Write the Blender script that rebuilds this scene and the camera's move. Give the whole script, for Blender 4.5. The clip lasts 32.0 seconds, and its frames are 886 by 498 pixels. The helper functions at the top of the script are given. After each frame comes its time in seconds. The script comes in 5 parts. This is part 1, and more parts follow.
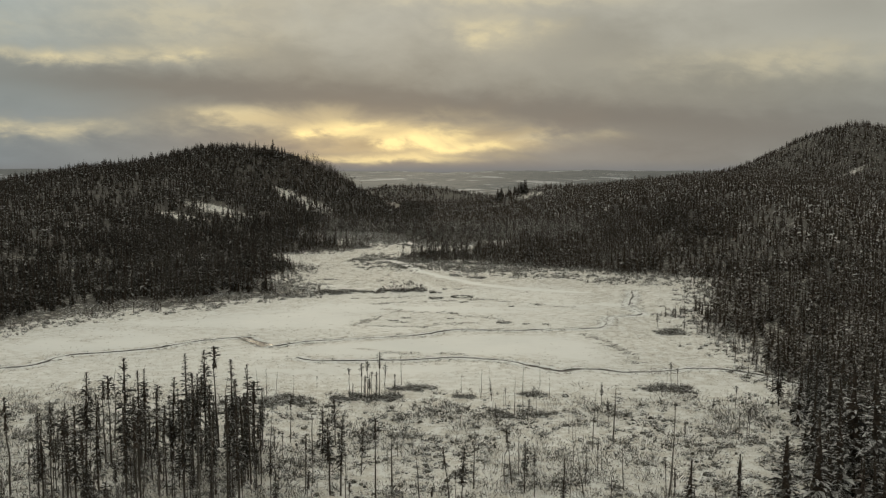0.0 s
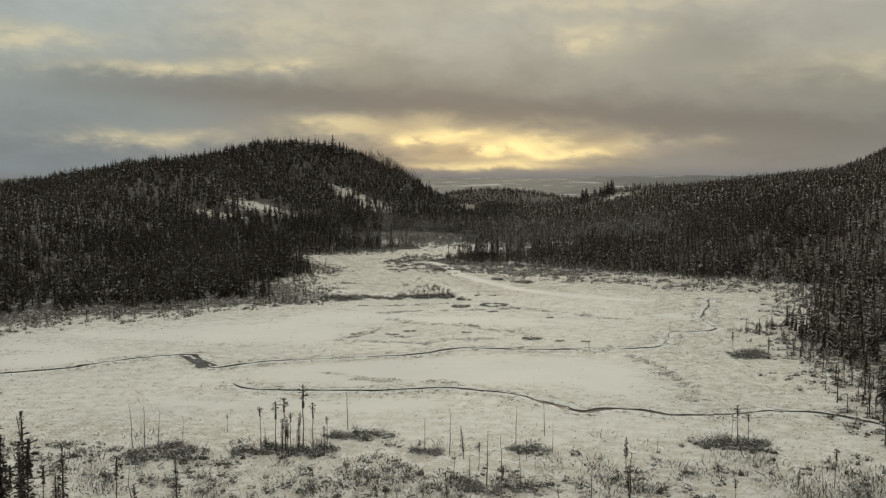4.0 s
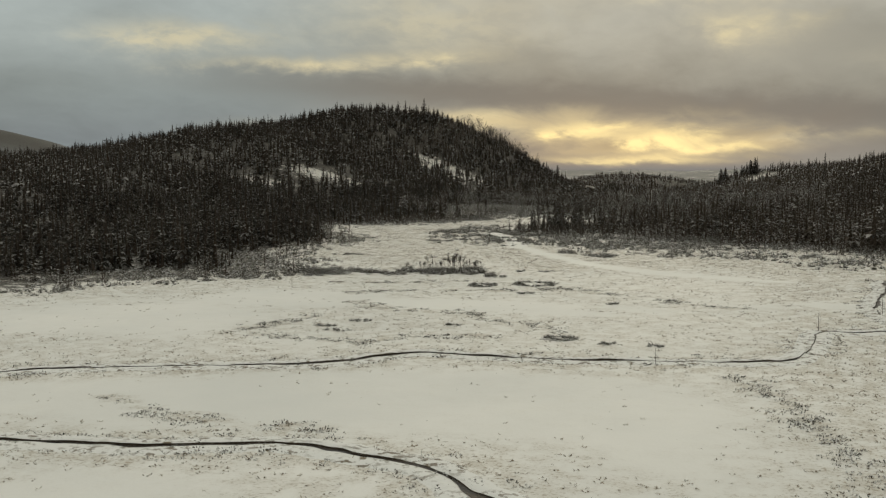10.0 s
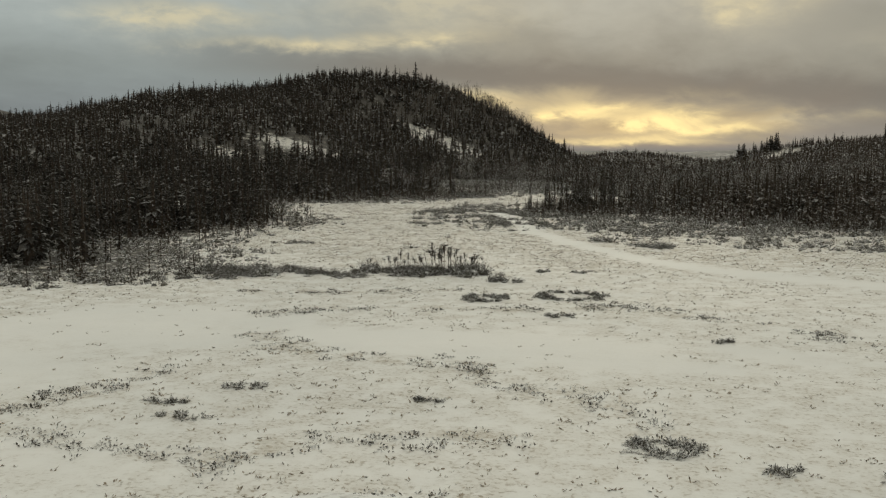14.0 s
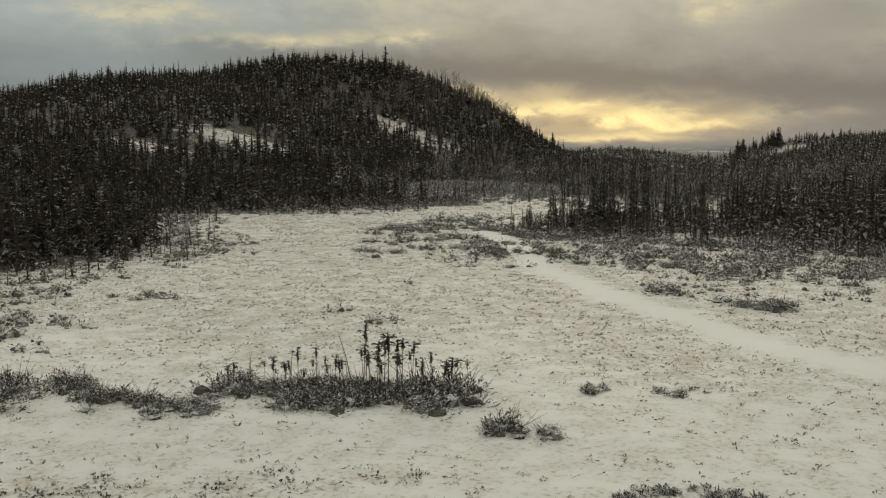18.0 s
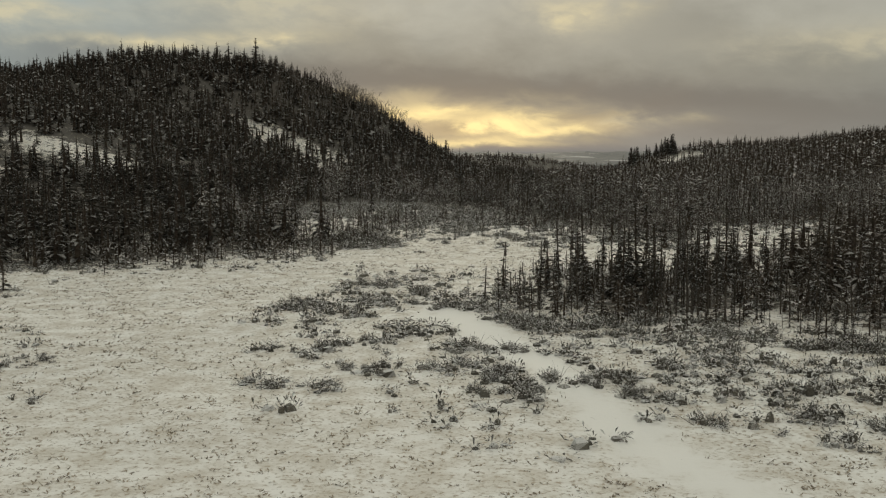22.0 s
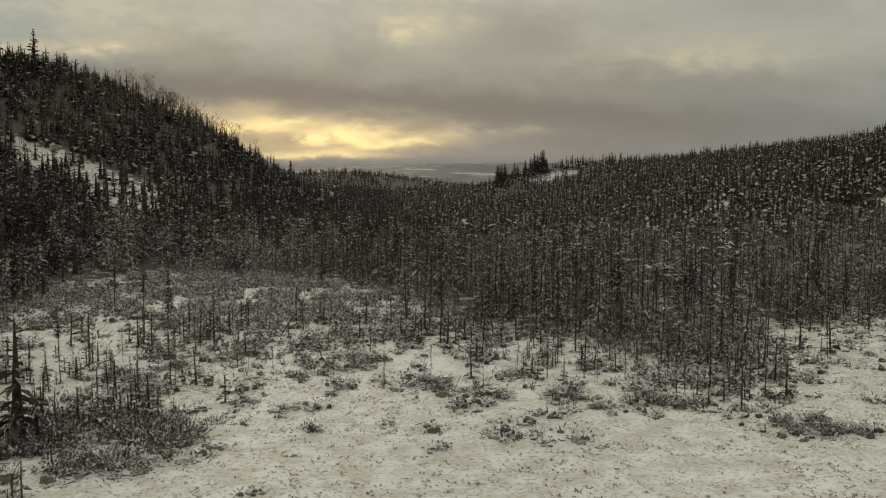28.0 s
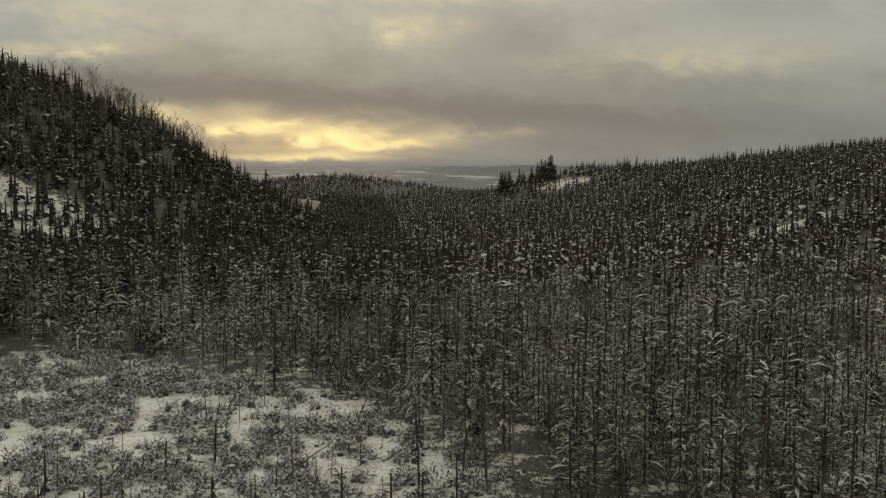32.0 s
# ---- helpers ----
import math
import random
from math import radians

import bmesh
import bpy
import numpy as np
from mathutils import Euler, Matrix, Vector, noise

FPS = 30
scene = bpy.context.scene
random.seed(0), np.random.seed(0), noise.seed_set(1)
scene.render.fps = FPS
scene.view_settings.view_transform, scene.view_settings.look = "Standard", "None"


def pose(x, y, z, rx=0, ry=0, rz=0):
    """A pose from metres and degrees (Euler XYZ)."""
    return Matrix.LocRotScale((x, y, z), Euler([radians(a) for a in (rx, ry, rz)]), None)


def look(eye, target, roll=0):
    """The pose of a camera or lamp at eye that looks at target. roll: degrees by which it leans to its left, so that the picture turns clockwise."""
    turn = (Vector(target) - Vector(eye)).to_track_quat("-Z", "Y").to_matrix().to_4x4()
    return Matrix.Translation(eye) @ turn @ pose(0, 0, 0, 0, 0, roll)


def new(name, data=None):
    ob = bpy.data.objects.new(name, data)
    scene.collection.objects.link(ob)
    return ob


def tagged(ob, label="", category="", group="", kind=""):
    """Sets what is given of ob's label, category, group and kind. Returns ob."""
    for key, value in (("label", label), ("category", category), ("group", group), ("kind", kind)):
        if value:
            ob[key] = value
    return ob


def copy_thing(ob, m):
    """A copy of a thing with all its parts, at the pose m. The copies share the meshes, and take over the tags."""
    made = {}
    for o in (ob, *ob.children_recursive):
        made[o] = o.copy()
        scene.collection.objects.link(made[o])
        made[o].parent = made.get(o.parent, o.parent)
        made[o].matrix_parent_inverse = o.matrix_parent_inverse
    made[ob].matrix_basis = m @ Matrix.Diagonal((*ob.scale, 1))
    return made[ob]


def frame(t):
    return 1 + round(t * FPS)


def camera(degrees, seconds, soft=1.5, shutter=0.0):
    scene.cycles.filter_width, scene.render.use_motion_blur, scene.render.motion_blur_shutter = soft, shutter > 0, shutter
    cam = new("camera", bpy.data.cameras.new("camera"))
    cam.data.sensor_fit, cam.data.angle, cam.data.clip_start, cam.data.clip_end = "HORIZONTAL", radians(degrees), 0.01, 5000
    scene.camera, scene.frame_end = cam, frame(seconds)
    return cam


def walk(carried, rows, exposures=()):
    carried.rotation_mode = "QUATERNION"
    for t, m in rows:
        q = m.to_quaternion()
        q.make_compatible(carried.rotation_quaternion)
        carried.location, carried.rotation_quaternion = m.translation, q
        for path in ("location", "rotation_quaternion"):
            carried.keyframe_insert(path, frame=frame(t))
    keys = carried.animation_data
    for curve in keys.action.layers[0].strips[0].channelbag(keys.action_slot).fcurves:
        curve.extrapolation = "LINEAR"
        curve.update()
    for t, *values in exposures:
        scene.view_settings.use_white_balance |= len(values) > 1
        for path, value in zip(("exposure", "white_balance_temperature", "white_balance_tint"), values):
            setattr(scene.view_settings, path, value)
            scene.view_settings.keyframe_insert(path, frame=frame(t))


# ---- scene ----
cam = camera(47.1, 32.0, soft=1.25)
METRES, EYE, TILT, LEAN, TURN = 300.0, 26.5, 0.0, 0.0, 0.0
ROWS = [
    (0.0, 0.0, 0.0, 0.0, 0.01, -5.15, -0.12),
    (0.5, 0.0041, 0.0147, -0.0021, 0.76, -5.09, -0.07),
    (1.0, 0.0082, 0.0296, -0.004, 1.36, -5.04, -0.02),
    (1.5, 0.0125, 0.0446, -0.0059, 1.92, -4.98, 0.01),
    (2.0, 0.0171, 0.0595, -0.0078, 2.64, -4.92, 0.03),
    (2.5, 0.022, 0.0743, -0.0099, 3.38, -4.86, 0.07),
    (4.5, 0.0421, 0.1343, -0.0179, 6.57, -4.71, 0.2),
    (5.0, 0.0474, 0.1495, -0.0203, 7.74, -4.67, 0.22),
    (5.5, 0.0524, 0.1647, -0.0228, 8.91, -4.64, 0.25),
    (6.0, 0.0565, 0.18, -0.0254, 10.14, -4.63, 0.26),
    (6.5, 0.0597, 0.1954, -0.0282, 11.26, -4.63, 0.27),
    (7.0, 0.062, 0.2109, -0.0312, 12.18, -4.66, 0.3),
    (7.5, 0.0635, 0.2266, -0.0343, 12.86, -4.69, 0.31),
    (8.0, 0.0642, 0.2423, -0.0376, 13.27, -4.72, 0.31),
    (8.5, 0.0641, 0.2583, -0.0408, 13.51, -4.78, 0.28),
    (9.0, 0.0637, 0.2745, -0.0438, 13.64, -4.86, 0.27),
    (9.5, 0.0627, 0.2908, -0.0456, 13.62, -4.96, 0.28),
    (10.0, 0.0614, 0.307, -0.0468, 13.59, -5.04, 0.22),
    (10.5, 0.0595, 0.323, -0.048, 13.59, -5.13, 0.17),
    (11.0, 0.057, 0.3387, -0.0493, 13.59, -5.27, 0.09),
    (11.5, 0.0538, 0.3544, -0.0506, 13.58, -5.45, 0.06),
    (12.0, 0.05, 0.3702, -0.052, 13.55, -5.66, 0.06),
    (12.5, 0.0459, 0.3862, -0.0534, 13.5, -5.85, 0.06),
    (13.0, 0.0419, 0.4024, -0.0547, 13.48, -5.97, 0.06),
    (13.5, 0.038, 0.4189, -0.0558, 13.46, -6.05, 0.07),
    (15.5, 0.0247, 0.4828, -0.0578, 13.43, -6.28, 0.09),
    (16.0, 0.0215, 0.4985, -0.0583, 13.42, -6.29, 0.09),
    (16.5, 0.0184, 0.5144, -0.0587, 13.2, -6.31, 0.08),
    (17.0, 0.0153, 0.5303, -0.0589, 12.88, -6.32, 0.06),
    (17.5, 0.012, 0.546, -0.0591, 12.54, -6.32, 0.04),
    (18.0, 0.0084, 0.5615, -0.059, 12.21, -6.33, 0.02),
    (18.5, 0.0042, 0.5769, -0.0588, 11.84, -6.35, 0.01),
    (19.0, -0.0008, 0.592, -0.0586, 11.41, -6.34, -0.05),
    (19.5, -0.0062, 0.6067, -0.0583, 10.6, -6.3, -0.07),
    (20.0, -0.0119, 0.6215, -0.0579, 9.43, -6.28, -0.11),
    (20.5, -0.0175, 0.6362, -0.0575, 8.37, -6.22, -0.13),
    (21.0, -0.0226, 0.6509, -0.0571, 7.22, -6.17, -0.13),
    (21.5, -0.027, 0.6656, -0.0567, 5.93, -6.12, -0.12),
    (22.0, -0.031, 0.6804, -0.0562, 4.67, -6.06, -0.1),
    (22.5, -0.0343, 0.6952, -0.0557, 3.55, -5.99, -0.1),
    (23.0, -0.0372, 0.7101, -0.0551, 2.4, -5.95, -0.14),
    (23.5, -0.0394, 0.7251, -0.0544, 1.3, -5.88, -0.1),
    (24.0, -0.0414, 0.74, -0.0537, 0.29, -5.82, -0.11),
    (24.5, -0.0431, 0.7551, -0.0531, -0.55, -5.75, -0.12),
    (25.0, -0.0447, 0.7702, -0.0525, -1.25, -5.7, -0.08),
    (25.5, -0.0461, 0.7853, -0.052, -1.9, -5.63, -0.08),
    (27.5, -0.0479, 0.842, -0.0495, -3.83, -5.43, -0.01),
    (28.0, -0.0478, 0.8555, -0.0491, -4.22, -5.39, -0.0),
    (28.5, -0.0477, 0.8699, -0.0486, -4.58, -5.37, 0.0),
    (29.0, -0.0477, 0.8846, -0.0482, -4.65, -5.33, 0.03),
    (29.5, -0.0478, 0.8995, -0.0476, -4.64, -5.34, 0.01),
    (30.0, -0.048, 0.9144, -0.0473, -4.65, -5.31, 0.02),
    (30.5, -0.048, 0.9292, -0.047, -4.68, -5.29, 0.01),
    (31.0, -0.0476, 0.944, -0.0466, -4.68, -5.27, -0.02),
    (31.5, -0.047, 0.9586, -0.0462, -4.68, -5.28, -0.01),
    (32.0, -0.046, 0.973, -0.0458, -4.67, -5.27, 0.0),
]
walk(cam, [(t, pose(0, 0, EYE, TILT, LEAN, TURN) @ pose(METRES * x, METRES * y, METRES * z, 90 + pitch, roll, yaw)) for t, x, y, z, yaw, pitch, roll in ROWS])

# ---- sky, sun ----
world = bpy.data.worlds.new("winter_dusk_sky")
scene.world = world
world.use_nodes = True


class Nodes:
    """Short hands for building node trees."""

    def __init__(self, tree):
        self.t = tree
        tree.nodes.clear()

    def add(self, kind):
        return self.t.nodes.new(kind)

    def put(self, sock, v):
        if isinstance(v, bpy.types.NodeSocket):
            self.t.links.new(v, sock)
        else:
            sock.default_value = v

    def math(self, op, a, b=0.0, c=0.0, clamp=False):
        n = self.add("ShaderNodeMath")
        n.operation, n.use_clamp = op, clamp
        for s, v in zip(n.inputs, (a, b, c)):
            self.put(s, v)
        return n.outputs[0]

    def noise(self, vec, scale, detail=4.0, rough=0.55, warp=0.0):
        n = self.add("ShaderNodeTexNoise")
        if vec is not None:
            self.put(n.inputs["Vector"], vec)
        n.inputs["Scale"].default_value = scale
        n.inputs["Detail"].default_value = detail
        n.inputs["Roughness"].default_value = rough
        n.inputs["Distortion"].default_value = warp
        return n.outputs["Fac"]

    def ramp(self, fac, stops, mode="LINEAR"):
        n = self.add("ShaderNodeValToRGB")
        n.color_ramp.interpolation = mode
        e = n.color_ramp.elements
        while len(e) < len(stops):
            e.new(0.5)
        for k, (p, c) in zip(e, stops):
            k.position = p
            k.color = (*c, 1) if len(c) == 3 else c
        self.put(n.inputs["Fac"], fac)
        return n.outputs["Color"]

    def mix(self, fac, a, b, mode="MIX"):
        n = self.add("ShaderNodeMix")
        n.data_type, n.blend_type, n.clamp_factor = "RGBA", mode, True
        self.put(n.inputs[0], fac)
        for s, v in ((n.inputs[6], a), (n.inputs[7], b)):
            self.put(s, (*v, 1.0) if isinstance(v, tuple) and len(v) == 3 else v)
        return n.outputs[2]

    def step(self, v, lo, hi):
        n = self.add("ShaderNodeMapRange")
        n.interpolation_type = "SMOOTHSTEP"
        self.put(n.inputs["Value"], v)
        n.inputs["From Min"].default_value = lo
        n.inputs["From Max"].default_value = hi
        return n.outputs["Result"]


SUN_AZ, SUN_EL = -3.0, 4.0


def build_sky():
    N = Nodes(world.node_tree)
    co = N.add("ShaderNodeTexCoord").outputs["Generated"]
    sep = N.add("ShaderNodeSeparateXYZ")
    N.put(sep.inputs[0], co)
    x, y, z = sep.outputs
    az = N.math("MULTIPLY", N.math("ARCTAN2", x, y), 57.2958)
    el = N.math("MULTIPLY", N.math("ARCSINE", z), 57.2958)
    comb = N.add("ShaderNodeCombineXYZ")
    N.put(comb.inputs[0], N.math("MULTIPLY", az, 0.125))
    slant = N.math("ADD", el, N.math("MULTIPLY", az, 0.05))
    # cloud decks are seen ever flatter towards the horizon
    N.put(comb.inputs[1], N.math("MULTIPLY", N.math("POWER", N.math("MAXIMUM", N.math("ADD", slant, 3.5), 0.01), 0.75), 0.62))
    uv = comb.outputs[0]
    big = N.noise(uv, 0.55, 3.0, 0.5, 0.6)
    mid = N.noise(uv, 1.7, 5.0, 0.55, 0.5)
    fine = N.noise(uv, 4.5, 5.0, 0.6, 0.3)
    w1 = N.math("MULTIPLY", N.math("SUBTRACT", mid, 0.5), 5.5)
    w2 = N.math("MULTIPLY", N.math("SUBTRACT", fine, 0.5), 2.0)
    azw = N.math("ADD", az, N.math("ADD", N.math("MULTIPLY", w1, 1.6), w2))
    elw = N.math("ADD", el, N.math("ADD", N.math("MULTIPLY", w1, 0.28), N.math("MULTIPLY", w2, 0.35)))

    def blob(a, e, sa, se, amount):
        p = N.math("POWER", N.math("ABSOLUTE", N.math("DIVIDE", N.math("SUBTRACT", azw, a), sa)), 2.0)
        q = N.math("POWER", N.math("ABSOLUTE", N.math("DIVIDE", N.math("SUBTRACT", elw, e), se)), 2.0)
        g = N.math("EXPONENT", N.math("MULTIPLY", N.math("ADD", p, q), -1.0))
        return N.math("MULTIPLY", g, amount)

    def total(items):
        s = items[0]
        for k in items[1:]:
            s = N.math("ADD", s, k)
        return s

    nish = N.add("ShaderNodeTexSky")
    nish.sky_type = "NISHITA"
    nish.sun_disc, nish.sun_elevation, nish.sun_rotation = False, radians(SUN_EL), radians(SUN_AZ)
    clear = N.mix(1.0, nish.outputs[0], (0.1, 0.1, 0.1), "MULTIPLY")

    # overcast deck: grey near the horizon, brighter overhead
    elv = N.math("DIVIDE", el, 90.0)
    deck = N.ramp(elv, [(0.0, (0.225, 0.222, 0.198)), (0.015, (0.225, 0.220, 0.195)), (0.045, (0.290, 0.280, 0.235)), (0.07, (0.385, 0.368, 0.305)),
                        (0.16, (0.46, 0.445, 0.38)), (0.45, (0.68, 0.655, 0.555)), (1.0, (0.85, 0.815, 0.685))])
    # a little cooler away from the low sun
    away = N.step(N.math("ABSOLUTE", N.math("SUBTRACT", az, 4.0)), 8.0, 30.0)
    deck = N.mix(N.math("MULTIPLY", away, 0.5), deck, N.mix(1.0, deck, (0.93, 0.985, 1.05), "MULTIPLY"))
    deck = N.mix(N.math("MULTIPLY", N.step(az, -8.0, -26.0), N.step(az, -60.0, -38.0)), deck, N.mix(1.0, deck, (0.90, 1.0, 1.10), "MULTIPLY"))
    shade = N.math("ADD", 0.58, N.math("ADD", N.math("MULTIPLY", big, 0.45), N.math("ADD", N.math("MULTIPLY", mid, 0.38), N.math("MULTIPLY", fine, 0.17))))
    deck = N.mix(1.0, deck, N.ramp(N.math("MULTIPLY", shade, 0.5), [(0.0, (0, 0, 0)), (1.0, (2, 2, 2))]), "MULTIPLY")
    # the long dark bank, sinking to the right
    tilt = N.math("ADD", elw, N.math("MULTIPLY", az, 0.062))
    bank = N.math("EXPONENT", N.math("MULTIPLY", N.math("POWER", N.math("ABSOLUTE", N.math("DIVIDE", N.math("SUBTRACT", tilt, 2.95), 0.95)), 2.4), -1.0))
    bank = N.math("MULTIPLY", bank, N.math("MULTIPLY", N.step(N.math("ABSOLUTE", N.math("SUBTRACT", az, -2.0)), 34.0, 10.0), 0.86))
    puffs = total([blob(-10.0, 5.6, 4.0, 0.9, 0.3), blob(9.0, 6.3, 4.5, 1.3, 0.42), blob(-5.0, 4.5, 5.0, 0.8, 0.35), blob(15.5, 3.6, 8.0, 0.8, 0.35), blob(22.0, 7.8, 6.0, 1.0, 0.35)])
    deck = N.mix(N.math("MINIMUM", bank, 0.9), deck, (0.186, 0.178, 0.158))
    deck = N.mix(N.math("MINIMUM", puffs, 0.7), deck, (0.235, 0.222, 0.185))
    deck = N.mix(N.step(el, 16.0, 6.0), deck, N.mix(1.0, deck, (0.98, 0.997, 1.012), "MULTIPLY"))
    # thin places where the low sun lights the cloud
    lace = N.math("ADD", 0.35, N.math("MULTIPLY", N.step(fine, 0.36, 0.62), 1.1))
    cream = total([blob(-14.0, 7.6, 6.0, 1.8, 0.30), blob(2.6, 6.9, 2.2, 0.95, 0.60), blob(-21.0, 5.25, 4.5, 0.32, 0.65), blob(-14.0, 5.6, 2.2, 0.36, 0.55), blob(-11.7, 2.35, 2.2, 0.35, 0.75), blob(-9.0, 1.9, 5.0, 0.55, 0.45),
                   blob(-21.5, 1.55, 3.6, 0.5, 0.60), blob(18.5, 5.2, 6.0, 0.8, 0.30), blob(4.0, 8.8, 7.0, 0.5, 0.35), blob(5.0, 1.1, 2.4, 0.35, 0.55), blob(-28.0, 6.6, 4.0, 0.7, 0.5)])
    cream = N.math("MULTIPLY", cream, N.math("ADD", 0.45, N.math("MULTIPLY", lace, 0.55)))
    deck = N.mix(N.math("MINIMUM", cream, 0.9), deck, (0.76, 0.655, 0.40))
    soft = N.math("ADD", 0.72, N.math("MULTIPLY", fine, 0.56))
    amber = total([blob(-3.0, 1.0, 5.2, 1.1, 0.85), blob(-9.5, 2.2, 4.5, 0.5, 0.55), blob(4.0, 0.9, 2.6, 0.4, 0.45)])
    deck = N.mix(N.math("MINIMUM", N.math("MULTIPLY", amber, soft), 0.9), deck, (0.62, 0.50, 0.285))
    gold = total([blob(-1.2, 0.95, 2.1, 0.62, 1.15), blob(-5.4, 1.6, 1.5, 0.42, 0.9), blob(-3.0, -0.05, 4.2, 0.2, 0.6), blob(1.6, 0.55, 2.4, 0.25, 0.6)])
    gold = N.math("MULTIPLY", gold, N.math("MULTIPLY", soft, soft))
    notch = N.math("MINIMUM", N.math("ADD", blob(-3.9, 0.75, 1.2, 0.28, 1.0), blob(2.6, 1.3, 1.6, 0.22, 0.7)), 0.95)
    deck = N.mix(N.math("MINIMUM", gold, 1.0), deck, (1.15, 0.92, 0.43))
    deck = N.mix(N.math("MULTIPLY", notch, 0.7), deck, (0.33, 0.285, 0.20))
    cover = N.math("ADD", 0.975, N.math("MULTIPLY", big, 0.025))
    col = N.mix(cover, clear, deck)
    # ground-side half: dim snow-lit haze
    col = N.mix(N.step(el, -1.0, 0.0), (0.20, 0.20, 0.20), col)
    bg = N.add("ShaderNodeBackground")
    N.put(bg.inputs[0], col)
    bg.inputs[1].default_value = 1.0
    out = N.add("ShaderNodeOutputWorld")
    N.put(out.inputs[0], bg.outputs[0])


build_sky()
sun = new("sun", bpy.data.lights.new("sun", "SUN"))
sun.data.energy, sun.data.angle, sun.data.color = 0.5, radians(14), (1.0, 0.86, 0.62)
sun.matrix_world = look((0, 0, 0), (-math.sin(radians(SUN_AZ)), -math.cos(radians(SUN_AZ)), -math.tan(radians(SUN_EL + 4))))

# ---- materials ----


def material(name, build, rough=0.8, spec=0.2):
    m = bpy.data.materials.new(name)
    m.use_nodes = True
    N = Nodes(m.node_tree)
    b = N.add("ShaderNodeBsdfPrincipled")
    b.inputs["Roughness"].default_value = rough
    b.inputs["Specular IOR Level"].default_value = spec
    build(N, b)
    out = N.add("ShaderNodeOutputMaterial")
    N.put(out.inputs[0], b.outputs[0])
    return m


def bump(N, b, height, dist, strength=1.0):
    n = N.add("ShaderNodeBump")
    n.inputs["Distance"].default_value = dist
    n.inputs["Strength"].default_value = strength
    N.put(n.inputs["Height"], height)
    N.put(b.inputs["Normal"], n.outputs[0])


def spot(N):
    return N.add("ShaderNodeTexCoord").outputs["Object"]


def attr(N, name):
    n = N.add("ShaderNodeAttribute")
    n.attribute_name = name
    return n.outputs["Fac"]


def island(N):
    return N.add("ShaderNodeNewGeometry").outputs["Random Per Island"]


def mat_ground(N, b):
    p = spot(N)
    tuft, wood, far = attr(N, "tuft"), attr(N, "wood"), attr(N, "far")
    n1 = N.noise(p, 0.06, 4, 0.6)
    n2 = N.noise(p, 0.7, 5, 0.65)
    n3 = N.noise(p, 4.0, 4, 0.7)
    snow = N.ramp(n1, [(0.3, (0.66, 0.66, 0.635)), (0.7, (0.75, 0.74, 0.705))])
    # stubble that pierces the snow
    straw = N.ramp(n3, [(0.35, (0.17, 0.14, 0.10)), (0.7, (0.36, 0.31, 0.23))])
    soft = N.math("MULTIPLY", N.step(n2, 0.36, 0.66), N.math("MULTIPLY", N.math("MINIMUM", N.math("MULTIPLY", tuft, 1.2), 1.0), 0.55))
    snow = N.mix(soft, snow, (0.40, 0.355, 0.285))
    n4 = N.noise(p, 5.5, 2, 0.5)
    dots = N.math("MULTIPLY", N.math("MULTIPLY", N.step(n4, 0.54, 0.68), N.step(N.math("ADD", n2, N.math("MULTIPLY", tuft, 0.22)), 0.50, 0.66)), N.math("MINIMUM", N.math("MULTIPLY", tuft, 1.6), 0.92))
    snow = N.mix(dots, snow, N.ramp(n2, [(0.35, (0.26, 0.23, 0.185)), (0.65, (0.37, 0.32, 0.25))]))
    speck = N.math("MULTIPLY", N.step(n3, 0.52, 0.62), N.math("MULTIPLY", N.math("MINIMUM", N.math("MULTIPLY", tuft, 1.3), 1.0), N.step(n2, 0.34, 0.60)))
    col = N.mix(N.math("MULTIPLY", speck, 0.5), snow, straw)
    # forest floor: litter and low heath with snow between
    v = N.math("DIVIDE", N.math("SUBTRACT", N.math("ADD", N.math("MULTIPLY", n2, 0.6), N.math("MULTIPLY", n3, 0.4)), 0.33), 0.34)
    litter = N.step(N.math("SUBTRACT", N.math("MULTIPLY", wood, 0.96), v), -0.06, 0.06)
    col = N.mix(N.math("MULTIPLY", litter, 0.95), col, N.ramp(n3, [(0.3, (0.026, 0.023, 0.019)), (0.7, (0.085, 0.076, 0.064))]))
    # distant country: woods and open snow-covered fields, their colours greyed to stand for haze
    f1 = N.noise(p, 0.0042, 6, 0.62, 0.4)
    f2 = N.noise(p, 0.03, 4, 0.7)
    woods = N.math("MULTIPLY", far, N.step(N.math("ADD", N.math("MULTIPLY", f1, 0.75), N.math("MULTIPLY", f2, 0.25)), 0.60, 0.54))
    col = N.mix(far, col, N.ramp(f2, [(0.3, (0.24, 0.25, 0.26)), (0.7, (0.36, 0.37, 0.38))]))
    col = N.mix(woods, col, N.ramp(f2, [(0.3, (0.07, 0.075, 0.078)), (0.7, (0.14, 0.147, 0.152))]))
    N.put(b.inputs["Base Color"], col)
    bump(N, b, N.math("ADD", N.math("MULTIPLY", n2, 0.6), N.math("MULTIPLY", n3, 0.4)), 0.10, 0.25)


def mat_bark(N, b):
    n = N.noise(spot(N), 9.0, 4, 0.7)
    N.put(b.inputs["Base Color"], N.ramp(n, [(0.3, (0.045, 0.038, 0.032)), (0.6, (0.085, 0.073, 0.062)), (0.78, (0.15, 0.135, 0.12))]))
    bump(N, b, n, 0.02, 0.6)


